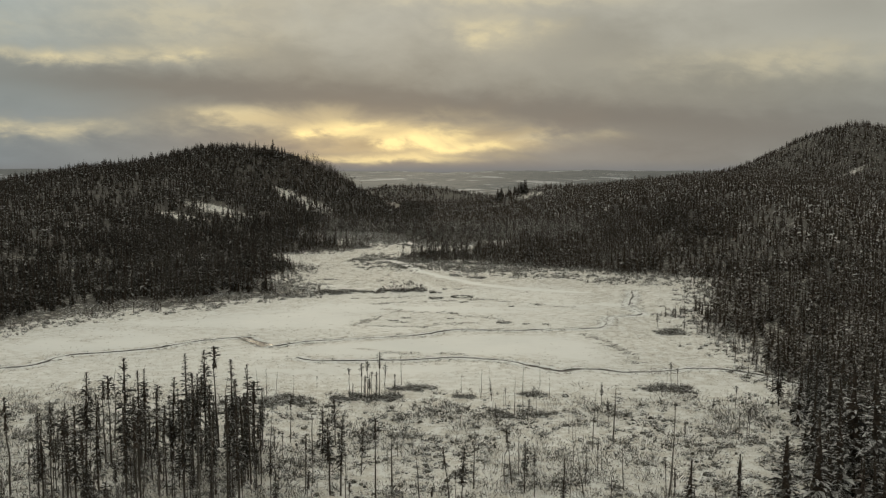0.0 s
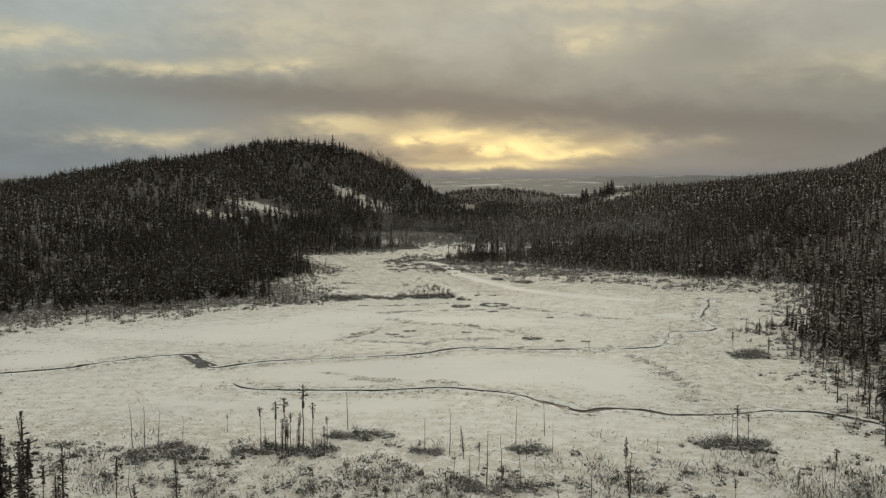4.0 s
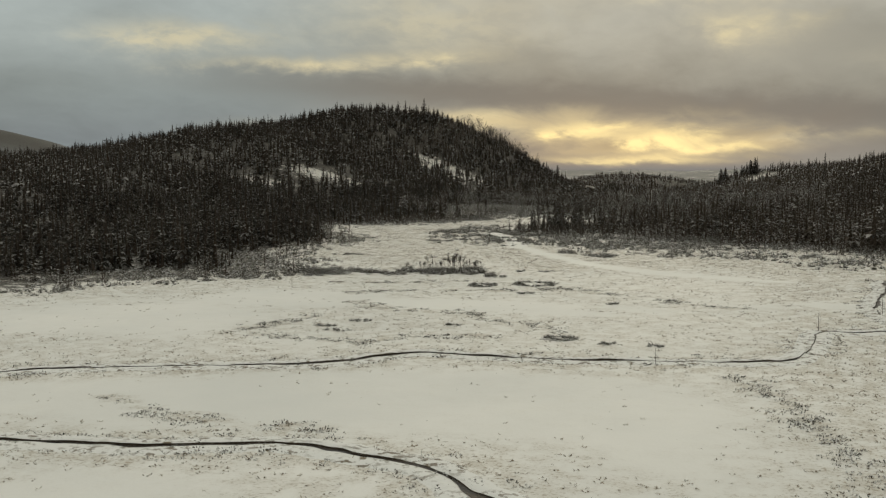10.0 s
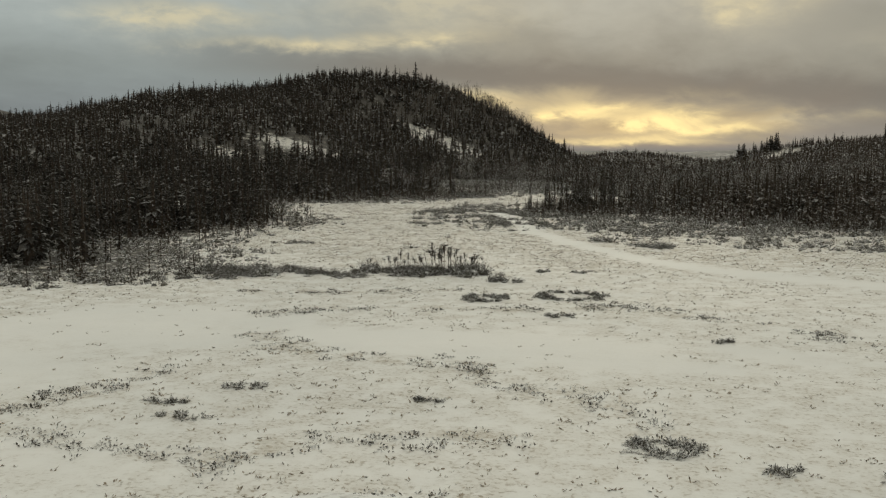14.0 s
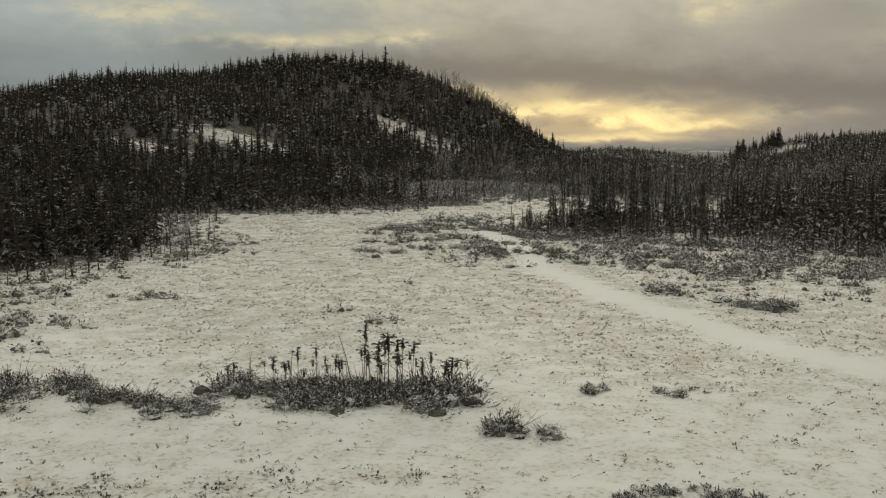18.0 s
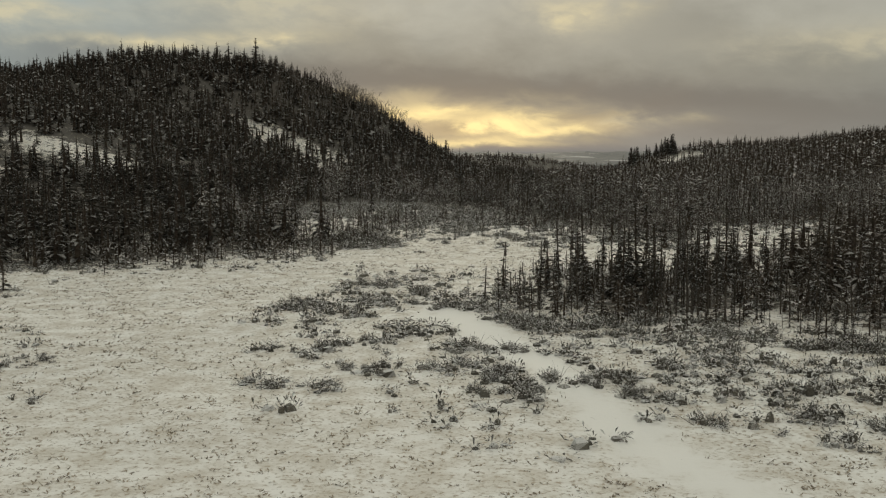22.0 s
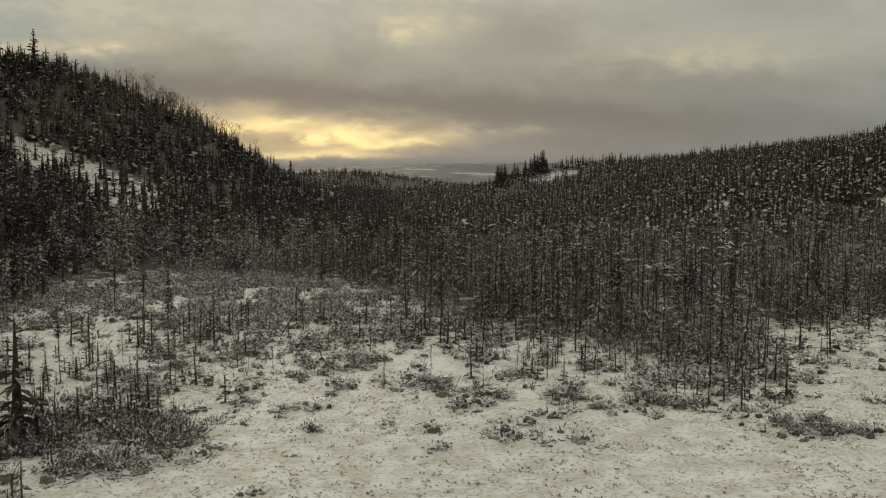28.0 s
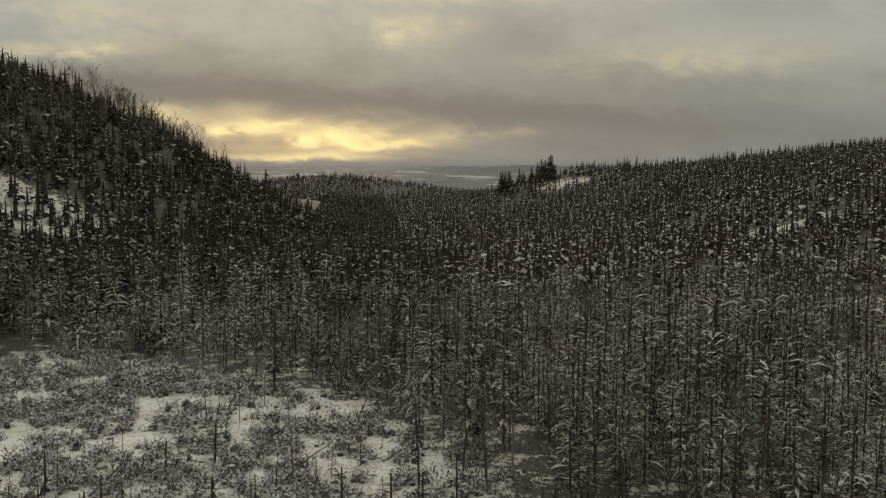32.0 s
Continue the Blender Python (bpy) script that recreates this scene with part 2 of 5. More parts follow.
def mat_dead(N, b):
    n = N.noise(spot(N), 7.0, 4, 0.7)
    N.put(b.inputs["Base Color"], N.ramp(n, [(0.3, (0.085, 0.075, 0.065)), (0.7, (0.21, 0.195, 0.175))]))
    bump(N, b, n, 0.02, 0.6)


def needles(snow, warm, grain=11.0, blade=0.3, cover=0.9):
    """Dark needles and twigs. snow: the share of the sprays that carry snow on their upper side."""
    def build(N, b):
        p, r = spot(N), island(N)
        stand = N.math("MULTIPLY", N.math("SUBTRACT", N.noise(p, 0.055, 4, 0.65), 0.5), 0.9)
        n = N.math("ADD", N.noise(p, grain, 2, 0.6), N.math("MULTIPLY", stand, 0.45))
        tone = N.math("ADD", N.math("ADD", N.math("MULTIPLY", N.noise(p, grain * 0.6, 3, 0.7), 0.6), N.math("MULTIPLY", r, 0.4)), stand)
        dark = N.ramp(tone, [(0.25, (0.020, 0.019, 0.017)), (0.5, (0.046 + warm, 0.043 + warm * 0.68, 0.038 + warm * 0.45)), (0.78, (0.105 + warm, 0.098 + warm * 0.68, 0.087 + warm * 0.45))])
        sep = N.add("ShaderNodeSeparateXYZ")
        N.put(sep.inputs[0], N.add("ShaderNodeNewGeometry").outputs["Normal"])
        laden = N.math("ADD", N.math("MULTIPLY", n, 1.0 - blade), N.math("MULTIPLY", N.math("FRACT", N.math("MULTIPLY", r, 7.31)), blade))
        edge = 0.5 + (0.22 + 0.7 * blade) * (0.5 - snow)
        fleck = N.math("MULTIPLY", N.step(laden, edge - 0.05, edge + 0.06), N.step(sep.outputs[2], 0.0, 0.45))
        N.put(b.inputs["Base Color"], N.mix(N.math("MULTIPLY", fleck, cover), dark, (0.64, 0.635, 0.62)))
    return build


def core(frost):
    """Dense needles round the stem, dusted from above."""
    def build(N, b):
        p = spot(N)
        sep = N.add("ShaderNodeSeparateXYZ")
        N.put(sep.inputs[0], N.add("ShaderNodeNewGeometry").outputs["Normal"])
        n = N.noise(p, 8.0, 3, 0.7)
        dark = N.ramp(N.noise(p, 5.0, 3, 0.7), [(0.3, (0.022, 0.018, 0.015)), (0.7, (0.088, 0.069, 0.054))])
        dust = N.math("MULTIPLY", N.step(n, 0.62 - frost, 0.72 - frost), N.step(sep.outputs[2], -0.3, 0.3))
        N.put(b.inputs["Base Color"], N.mix(N.math("MULTIPLY", dust, 0.85), dark, (0.58, 0.58, 0.57)))
        bump(N, b, N.noise(p, 9.0, 2, 0.7), 0.05, 0.8)
    return build


def mat_peat(N, b):
    N.put(b.inputs["Base Color"], N.ramp(N.noise(spot(N), 3.0, 3, 0.6), [(0.3, (0.018, 0.015, 0.012)), (0.7, (0.06, 0.048, 0.036))]))


def heathy(snow, grain=13.0):
    """Small grey-green leaves and twigs under a thin fall of snow."""
    def build(N, b):
        p, r = spot(N), island(N)
        n = N.noise(p, grain, 3, 0.65)
        tone = N.math("ADD", N.math("MULTIPLY", N.noise(p, grain * 0.7, 3, 0.75), 0.6), N.math("MULTIPLY", r, 0.4))
        col = N.ramp(tone, [(0.25, (0.034, 0.032, 0.027)), (0.5, (0.092, 0.086, 0.072)), (0.75, (0.19, 0.176, 0.148))])
        sep = N.add("ShaderNodeSeparateXYZ")
        N.put(sep.inputs[0], N.add("ShaderNodeNewGeometry").outputs["Normal"])
        laden = N.math("ADD", N.math("MULTIPLY", n, 0.75), N.math("MULTIPLY", N.math("FRACT", N.math("MULTIPLY", r, 7.31)), 0.25))
        edge = 0.5 + 0.34 * (0.5 - snow)
        fleck = N.math("MULTIPLY", N.step(laden, edge - 0.06, edge + 0.06), N.step(sep.outputs[2], 0.05, 0.5))
        N.put(b.inputs["Base Color"], N.mix(N.math("MULTIPLY", fleck, 0.92), col, (0.64, 0.64, 0.63)))
        bump(N, b, n, 0.04, 0.9)
    return build


def mat_sedge(N, b):
    r = island(N)
    col = N.ramp(r, [(0.0, (0.10, 0.085, 0.067)), (0.3, (0.19, 0.158, 0.12)), (0.55, (0.28, 0.235, 0.175)), (0.8, (0.39, 0.34, 0.265)), (1.0, (0.60, 0.58, 0.54))])
    N.put(b.inputs["Base Color"], col)


def mat_water(N, b):
    n = N.noise(spot(N), 0.5, 4, 0.6)
    N.put(b.inputs["Base Color"], N.ramp(n, [(0.35, (0.014, 0.011, 0.009)), (0.7, (0.05, 0.037, 0.026))]))
    N.put(b.inputs["Roughness"], N.ramp(n, [(0.4, (0.25, 0.25, 0.25)), (0.7, (0.55, 0.55, 0.55))]))
    bump(N, b, N.noise(spot(N), 6.0, 3, 0.6), 0.01, 0.4)


def mat_bank(N, b):
    p = spot(N)
    n, m = N.noise(p, 2.2, 4, 0.65), N.noise(p, 0.4, 3, 0.6)
    k = N.math("MULTIPLY", N.step(n, 0.50, 0.60), N.step(m, 0.35, 0.6))
    N.put(b.inputs["Base Color"], N.mix(k, (0.70, 0.70, 0.68), N.ramp(n, [(0.5, (0.12, 0.10, 0.075)), (0.8, (0.26, 0.22, 0.16))])))
    bump(N, b, n, 0.08, 0.6)


M_GROUND = material("snow_ground", mat_ground, 0.75, 0.15)
M_BARK = material("spruce_bark", mat_bark, 0.9)
M_DEAD = material("weathered_dead_wood", mat_dead, 0.9)
M_NEEDLE = material("dusted_spruce_needles", needles(0.22, 0.004, 20.0), 0.85)
M_SNOWY = material("snow_laden_spruce_needles", needles(0.45, 0.004, 16.0), 0.8)
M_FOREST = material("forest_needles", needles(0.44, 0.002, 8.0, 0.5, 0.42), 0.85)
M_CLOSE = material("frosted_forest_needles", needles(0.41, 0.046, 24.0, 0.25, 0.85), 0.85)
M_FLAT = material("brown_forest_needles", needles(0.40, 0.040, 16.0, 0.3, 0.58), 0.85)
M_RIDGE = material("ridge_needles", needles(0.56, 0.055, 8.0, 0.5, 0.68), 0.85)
M_DARK = material("dark_forest_needles", needles(0.28, 0.004, 16.0, 0.3, 0.5), 0.85)
M_SCRUB = material("snow_laden_scrub", heathy(0.60, 24.0), 0.85)
M_CORE = material("inner_spruce_needles", core(0.02), 0.9, 0.1)
M_CORE_DARK = material("dark_inner_needles", core(-0.02), 0.9, 0.1)
M_CORE_FROST = material("frosted_inner_needles", core(0.06), 0.9, 0.1)
M_PEAT = material("wet_peat", mat_peat, 0.9, 0.1)
M_TWIG = material("bare_birch_twigs", lambda N, b: N.put(b.inputs["Base Color"], N.ramp(island(N), [(0.0, (0.06, 0.05, 0.042)), (1.0, (0.19, 0.165, 0.14))])), 0.9)
M_HEATH = material("snowy_heath_leaves", heathy(0.52, 26.0), 0.85)
M_BRUSH = material("flecked_brown_brush", needles(0.34, 0.036, 22.0, 0.25), 0.9)
M_TUFT = material("snow_dusted_tufts", heathy(0.55, 20.0), 0.9)
M_SEDGE = material("dry_sedge", mat_sedge, 0.9)
M_WATER = material("brook_water", mat_water, 0.35, 0.12)
M_BANK = material("snowy_bank", mat_bank, 0.85, 0.15)

# ---- lie of the land ----
HILLS = [
    (-57.05, 472.22, 24.99, 38.79, 40.18, -0.3),
    (-108.17, 446.46, 13.97, 22.58, 26.45, -0.16),
    (-176.84, 390.03, 10.38, 68.26, 65.58, -0.11),
    (-11.3, 472.22, 34.27, 20.11, 20.11, 0.23),
    (-110.2, 384.26, 8.73, 53.84, 19.48, -0.63),
    (18.61, 638.87, 17.62, 30.1, 19.98, 0.15),
    (113.23, 632.86, 2.21, 83.07, 54.87, 0.07),
    (229.41, 562.38, 23.28, 19.96, 80.52, 0.09),
    (158.27, 445.63, 10.42, 69.4, 112.27, 0.05),
    (299.99, 609.19, 23.64, 97.8, 156.02, 0.48),
    (99.72, 338.15, 9.15, 41.3, 109.74, 0.02),
    (-125.17, 254.06, 7.58, 40.1, 103.7, 0.18),
]
BOG = [(-95, 118), (-67, 150), (-56, 170), (-43, 177), (-34, 189), (-27, 196), (-27, 206), (-35, 220), (-33, 238), (-44, 256), (-50, 272), (-36, 282),
       (-27, 289), (-25, 306), (-20, 318), (-12, 317), (-5, 310), (3, 304), (9, 306), (10.5, 318), (13, 322), (22, 327), (27, 319), (20, 303), (14, 292),
       (5, 283), (-5, 277), (-10, 270), (-6, 259), (3, 259), (11, 253), (19, 248), (30, 240), (45, 226), (54, 214), (47, 190), (42, 172), (40, 152),
       (41, 131), (40, 112), (34, 92), (30, 80), (22, 68), (0, 60), (-30, 60), (-60, 80)]
# open snowy glades on the slopes: x, y, half-lengths
GLADES = [(-77, 350, 16, 6), (-87, 334, 10, 4), (-57, 420, 15, 6.5), (-50, 412, 8, 4), (-61, 264, 10, 5), (55, 622, 11, 8), (169, 469, 8, 6), (203, 498, 6, 5), (-10, 400, 9, 5), (5, 470, 11, 6), (17, 405, 9, 5), (30, 374, 8, 6), (-2, 372, 5, 3), (38, 352, 6, 3), (-30, 338, 4, 3),
          (60, 395, 9, 4), (48, 440, 10, 5), (85, 430, 9, 5), (20, 350, 5, 3), (70, 362, 6, 3)]


def smooth(a, b, v):
    t = np.clip((v - a) / (b - a), 0, 1)
    return t * t * (3 - 2 * t)


LATTICE = np.random.RandomState(7).rand(256, 256)


def vnoise(x, y, size, shift=0):
    """Smooth value noise from 0 to 1."""
    u, v = np.asarray(x, float) / size + shift * 17.3, np.asarray(y, float) / size + shift * 5.1
    i, j = np.floor(u).astype(int), np.floor(v).astype(int)
    a, b = u - i, v - j
    a, b = a * a * (3 - 2 * a), b * b * (3 - 2 * b)
    g = lambda p, q: LATTICE[p % 256, q % 256]
    return (g(i, j) * (1 - a) + g(i + 1, j) * a) * (1 - b) + (g(i, j + 1) * (1 - a) + g(i + 1, j + 1) * a) * b


def fbm(x, y, size, shift=0):
    return 0.5 * vnoise(x, y, size, shift) + 0.3 * vnoise(x, y, size / 2.3, shift + 1) + 0.2 * vnoise(x, y, size / 5.1, shift + 2)


def slopes(x, y):
    """0 over the open fen, 1 on the slopes round it."""
    ys = [60, 120, 180, 240, 320, 420, 600]
    mid = np.interp(y, ys, [0, -8, -5, -8, -5, 0, 5])
    half = np.interp(y, ys, [42, 55, 50, 38, 26, 15, 8])
    return smooth(0, 70, np.abs(x - mid) - half) * smooth(20, 120, y)


def land(x, y):
    """Height of the ground."""
    x, y = np.asarray(x, float), np.asarray(y, float)
    h = np.zeros_like(x)
    for gx, gy, tall, sx, sy, rot in HILLS:
        c, s = math.cos(rot), math.sin(rot)
        u, v = (x - gx) * c + (y - gy) * s, -(x - gx) * s + (y - gy) * c
        h = h + tall * np.exp(-0.5 * ((u / sx) ** 2 + (v / sy) ** 2))
    k = slopes(x, y)
    z = -38 * smooth(620, 1300, y + 0.25 * np.abs(x)) - 6.0 * smooth(350, 540, y) * np.exp(-((x - 5) / 55.0) ** 2) + h * k
    z = z + k * (fbm(x, y, 30, 3) - 0.5) * 1.6 + (fbm(x, y, 6, 9) - 0.5) * 0.16
    z = z + 23 * np.exp(-0.5 * (((x + 22) / 62) ** 2 + ((y - 985) / 60) ** 2))
    far = smooth(900, 1500, np.hypot(x, y))
    z = z + far * ((fbm(x, y, 700, 5) - 0.5) * 24 + (fbm(x, y, 220, 11) - 0.5) * 14)
    return z + 106 * np.exp(-0.5 * (((x + 945) / 150) ** 2 + ((y - 1295) / 200) ** 2))


def inside(x, y, poly):
    x, y = np.asarray(x, float), np.asarray(y, float)
    odd = np.zeros(x.shape, bool)
    for (x0, y0), (x1, y1) in zip(poly, poly[1:] + poly[:1]):
        if y0 != y1:
            odd ^= ((y0 > y) != (y1 > y)) & (x < (x1 - x0) * (y - y0) / (y1 - y0) + x0)
    return odd


def edge_distance(x, y, poly):
    """Distance to the outline: positive outside it, negative inside."""
    x, y = np.asarray(x, float), np.asarray(y, float)
    best = np.full(x.shape, 1e9)
    for (x0, y0), (x1, y1) in zip(poly, poly[1:] + poly[:1]):
        dx, dy = x1 - x0, y1 - y0
        t = np.clip(((x - x0) * dx + (y - y0) * dy) / (dx * dx + dy * dy), 0, 1)
        best = np.minimum(best, np.hypot(x - x0 - t * dx, y - y0 - t * dy))
    return np.where(inside(x, y, poly), -best, best)


def shore(x, y):
    """Ragged distance from the edge of the fen."""
    return edge_distance(x, y, BOG) + (fbm(x, y, 14, 21) - 0.5) * 9


def glade(x, y):
    g = np.zeros(np.shape(x))
    for gx, gy, a, b in GLADES:
        g = np.maximum(g, 1 - smooth(0.6, 1.25, np.hypot((x - gx) / a, (y - gy) / b) + (fbm(x, y, 8, 31) - 0.5) * 0.9))
    return g


def scrubland(x, y):
    """1 on the open snowy scrub between the fen and the far wood."""
    d = edge_distance(x, y, [(-30, 304), (-37, 318), (-41, 345), (-34, 356), (-15, 347), (-9, 331), (-1, 317), (6, 302), (-10, 296)])
    return 1 - smooth(-1.5, 2.5, d + (fbm(x, y, 9, 35) - 0.5) * 8)


def path_distance(x, y, pts):
    best = np.full(np.shape(x), 1e9)
    for (x0, y0), (x1, y1) in zip(pts, pts[1:]):
        dx, dy = x1 - x0, y1 - y0
        t = np.clip(((x - x0) * dx + (y - y0) * dy) / (dx * dx + dy * dy), 0, 1)
        best = np.minimum(best, np.hypot(x - x0 - t * dx, y - y0 - t * dy))
    return best


BROOK = [(-70, 118), (-53, 127), (-51, 133), (-45.5, 136), (-40, 139), (-36, 144), (-29.5, 147.8), (-26.5, 144), (-24, 141), (-19, 145), (-12, 147.4), (-4, 150),
         (0.7, 154), (3, 154.6), (7, 154.4), (12, 154.3), (17, 155), (24, 156.6), (26.3, 161), (27.6, 168), (30.7, 168.5), (34, 171.5), (33.2, 179), (35, 187), (38, 202)]
BROOK_NEAR = [(-19.5, 133), (-17.5, 131), (-12.5, 130.7), (-5, 131.3), (1.6, 132.8), (5, 132), (8.2, 131), (10.5, 128.4), (12.5, 126.8), (14.8, 124.8),
              (17.3, 126), (20, 125.2), (22.6, 123.8), (27, 124.4), (31, 126), (36, 125.5), (40, 121), (44, 113)]
SEDGE_LINES = [
    [(-13.8, 159.7), (-13.2, 162.3), (-11.6, 164.6), (-10.2, 168.3)],
    [(-11.2, 159.0), (-7.2, 157.9), (-3.4, 157.8), (-1.0, 160.6), (5.0, 161.8)],
    [(-10.0, 176.7), (-7.3, 173.5), (-3.0, 172.2), (0.7, 172.4), (3.6, 168.2), (7.2, 167.7), (9.0, 165.1)],
    [(7.0, 188.9), (13.9, 184.4), (19.1, 180.6), (23.0, 178.8)],
    [(-11.4, 139.7), (-7.5, 137.0), (-3.5, 136.1), (1.6, 135.2)],
    [(21.4, 151.1), (23.8, 143.9), (25.0, 137.4), (25.0, 130.0)],
    [(-11.8, 182.2), (-9.1, 184.5), (-5.3, 185.9), (-1.4, 186.3), (3.3, 186.8), (6.4, 189.1)],
    [(-16.4, 190.1), (-11.2, 190.5), (-6.5, 191.6), (-3.7, 193.0)],
]
PONDS = [(6, 142.5, 20, 8), (-32, 165, 20, 11), (-12, 126, 14, 3.4), (-52, 146, 14, 9), (-8, 139, 12, 5), (4, 176, 16, 4), (22, 136, 9, 6), (-14, 178, 14, 6)]
CHANNEL = [(-14, 262), (-8, 246), (-4.8, 235), (1, 223), (7.5, 212), (15, 205), (28, 199)]


def tuftness(x, y):
    """How thickly sedge pierces the snow, 0 to 1."""
    d = edge_distance(x, y, BOG)
    t = 0.42 + 0.0 * x
    for px, py, rx, ry in PONDS:
        t = t * (0.12 + 0.88 * smooth(0.75, 1.1, np.hypot((x - px) / rx, (y - py) / ry) + (fbm(x, y, 9, 40) - 0.5) * 0.5))
    t = np.maximum(t, 1.0 * smooth(196, 214, y + (fbm(x, y, 20, 41) - 0.5) * 24))
    t = np.maximum(t, 0.8 * (1 - smooth(112, 124, y + (fbm(x, y, 16, 42) - 0.5) * 14)))
    t = np.maximum(t, 0.55 * smooth(-16, -6, d + (fbm(x, y, 18, 43) - 0.5) * 14))
    t = np.maximum(t, 0.7 * smooth(18, 30, x + (fbm(x, y, 18, 44) - 0.5) * 16) * smooth(110, 120, y))
    for way in (BROOK, BROOK_NEAR):
        t = np.maximum(t, 0.8 * (1 - smooth(1.2, 4.2, path_distance(x, y, way) + (fbm(x, y, 5, 45) - 0.5) * 3)))
    for way in SEDGE_LINES:
        t = np.maximum(t, 0.95 * (1 - smooth(0.3, 1.1, path_distance(x, y, way) + (fbm(x, y, 3, 50) - 0.5) * 1.6)) * smooth(0.3, 0.5, fbm(x, y, 3.5, 51)))
    band = 1 - smooth(0.015, 0.05, np.abs(fbm(x, y * 2.2, 46, 46) - 0.5))
    t = np.maximum(t, 0.5 * band * smooth(0.35, 0.6, vnoise(x, y, 9, 47)))
    return t * smooth(0.8, 2.2, path_distance(x, y, CHANNEL) + (fbm(x, y, 6, 48) - 0.5) * 1.5) * smooth(0.2, 0.5, fbm(x, y, 12, 49) + 0.12)


def mesh_object(name, verts, quads, mats, slots=None, tris=None, smooth_shade=False):
    """One mesh object out of arrays: quads (n, 4), slots a material index a quad."""
    me = bpy.data.meshes.new(name)
    n4 = len(quads)
    n3 = 0 if tris is None else len(tris)
    me.vertices.add(len(verts))
    me.vertices.foreach_set("co", np.asarray(verts, np.float32).ravel())
    loops = np.asarray(quads, np.int32).ravel() if n3 == 0 else np.concatenate([np.asarray(quads, np.int32).ravel(), np.asarray(tris, np.int32).ravel()])
    me.loops.add(len(loops))
    me.loops.foreach_set("vertex_index", loops.astype(np.int32))
    me.polygons.add(n4 + n3)
    starts = np.concatenate([np.arange(n4) * 4, n4 * 4 + np.arange(n3) * 3])
    me.polygons.foreach_set("loop_start", starts.astype(np.int32))
    if slots is not None:
        me.polygons.foreach_set("material_index", np.asarray(slots, np.int32))
    me.polygons.foreach_set("use_smooth", np.full(n4 + n3, smooth_shade))
    for m in mats:
        me.materials.append(m)
    me.update(calc_edges=True)
    return me


def axis(lo, fine_lo, fine_hi, hi, step, grow):
    mid = list(np.arange(fine_lo, fine_hi + 0.01, step))
    up, d = [mid[-1]], step
    while up[-1] < hi:
        d *= grow
        up.append(up[-1] + d)
    dn, d = [mid[0]], step
    while dn[-1] > lo:
        d *= grow
        dn.append(dn[-1] - d)
    return np.array(dn[:0:-1] + mid + up[1:])


def build_ground():
    gx, gy = axis(-3600, -42, 42, 3600, 0.9, 1.06), axis(-500, 118, 216, 4800, 0.9, 1.022)
    X, Y = np.meshgrid(gx, gy)
    x, y = X.ravel(), Y.ravel()
    z = land(x, y)
    wid, n = len(gx), len(x)
    a = (np.arange(len(gy) - 1)[:, None] * wid + np.arange(wid - 1)[None, :]).ravel()
    me = mesh_object("ground", np.stack([x, y, z], 1), np.stack([a, a + 1, a + wid + 1, a + wid], 1), [M_GROUND], smooth_shade=True)
    d = shore(x, y)
    # far: share of the haze-greyed colours, growing with distance
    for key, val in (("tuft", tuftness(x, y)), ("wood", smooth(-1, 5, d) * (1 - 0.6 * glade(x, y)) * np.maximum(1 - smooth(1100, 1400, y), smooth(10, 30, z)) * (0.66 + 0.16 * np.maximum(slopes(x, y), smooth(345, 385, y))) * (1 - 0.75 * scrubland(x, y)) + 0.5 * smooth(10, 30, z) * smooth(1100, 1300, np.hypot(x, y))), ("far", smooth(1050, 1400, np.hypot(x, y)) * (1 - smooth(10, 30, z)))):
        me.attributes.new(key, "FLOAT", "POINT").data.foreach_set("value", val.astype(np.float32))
    tagged(new("ground", me), "snow-covered fen and wooded hills reaching the horizon", "ground", kind="structure")


build_ground()


def smooth_line(pts, step):
    """Evenly spaced points on a rounded line through pts."""
    out = []
    p = [Vector(q) for q in pts]
    for i in range(len(p) - 1):
        a, b, c, d = p[max(i - 1, 0)], p[i], p[i + 1], p[min(i + 2, len(p) - 1)]
        n = max(2, int((c - b).length / step))
        for k in range(n):
            t = k / n
            out.append(0.5 * ((2 * b) + (c - a) * t + (2 * a - 5 * b + 4 * c - d) * t * t + (3 * b - a - 3 * c + d) * t ** 3))
    return np.array([tuple(v) for v in out])


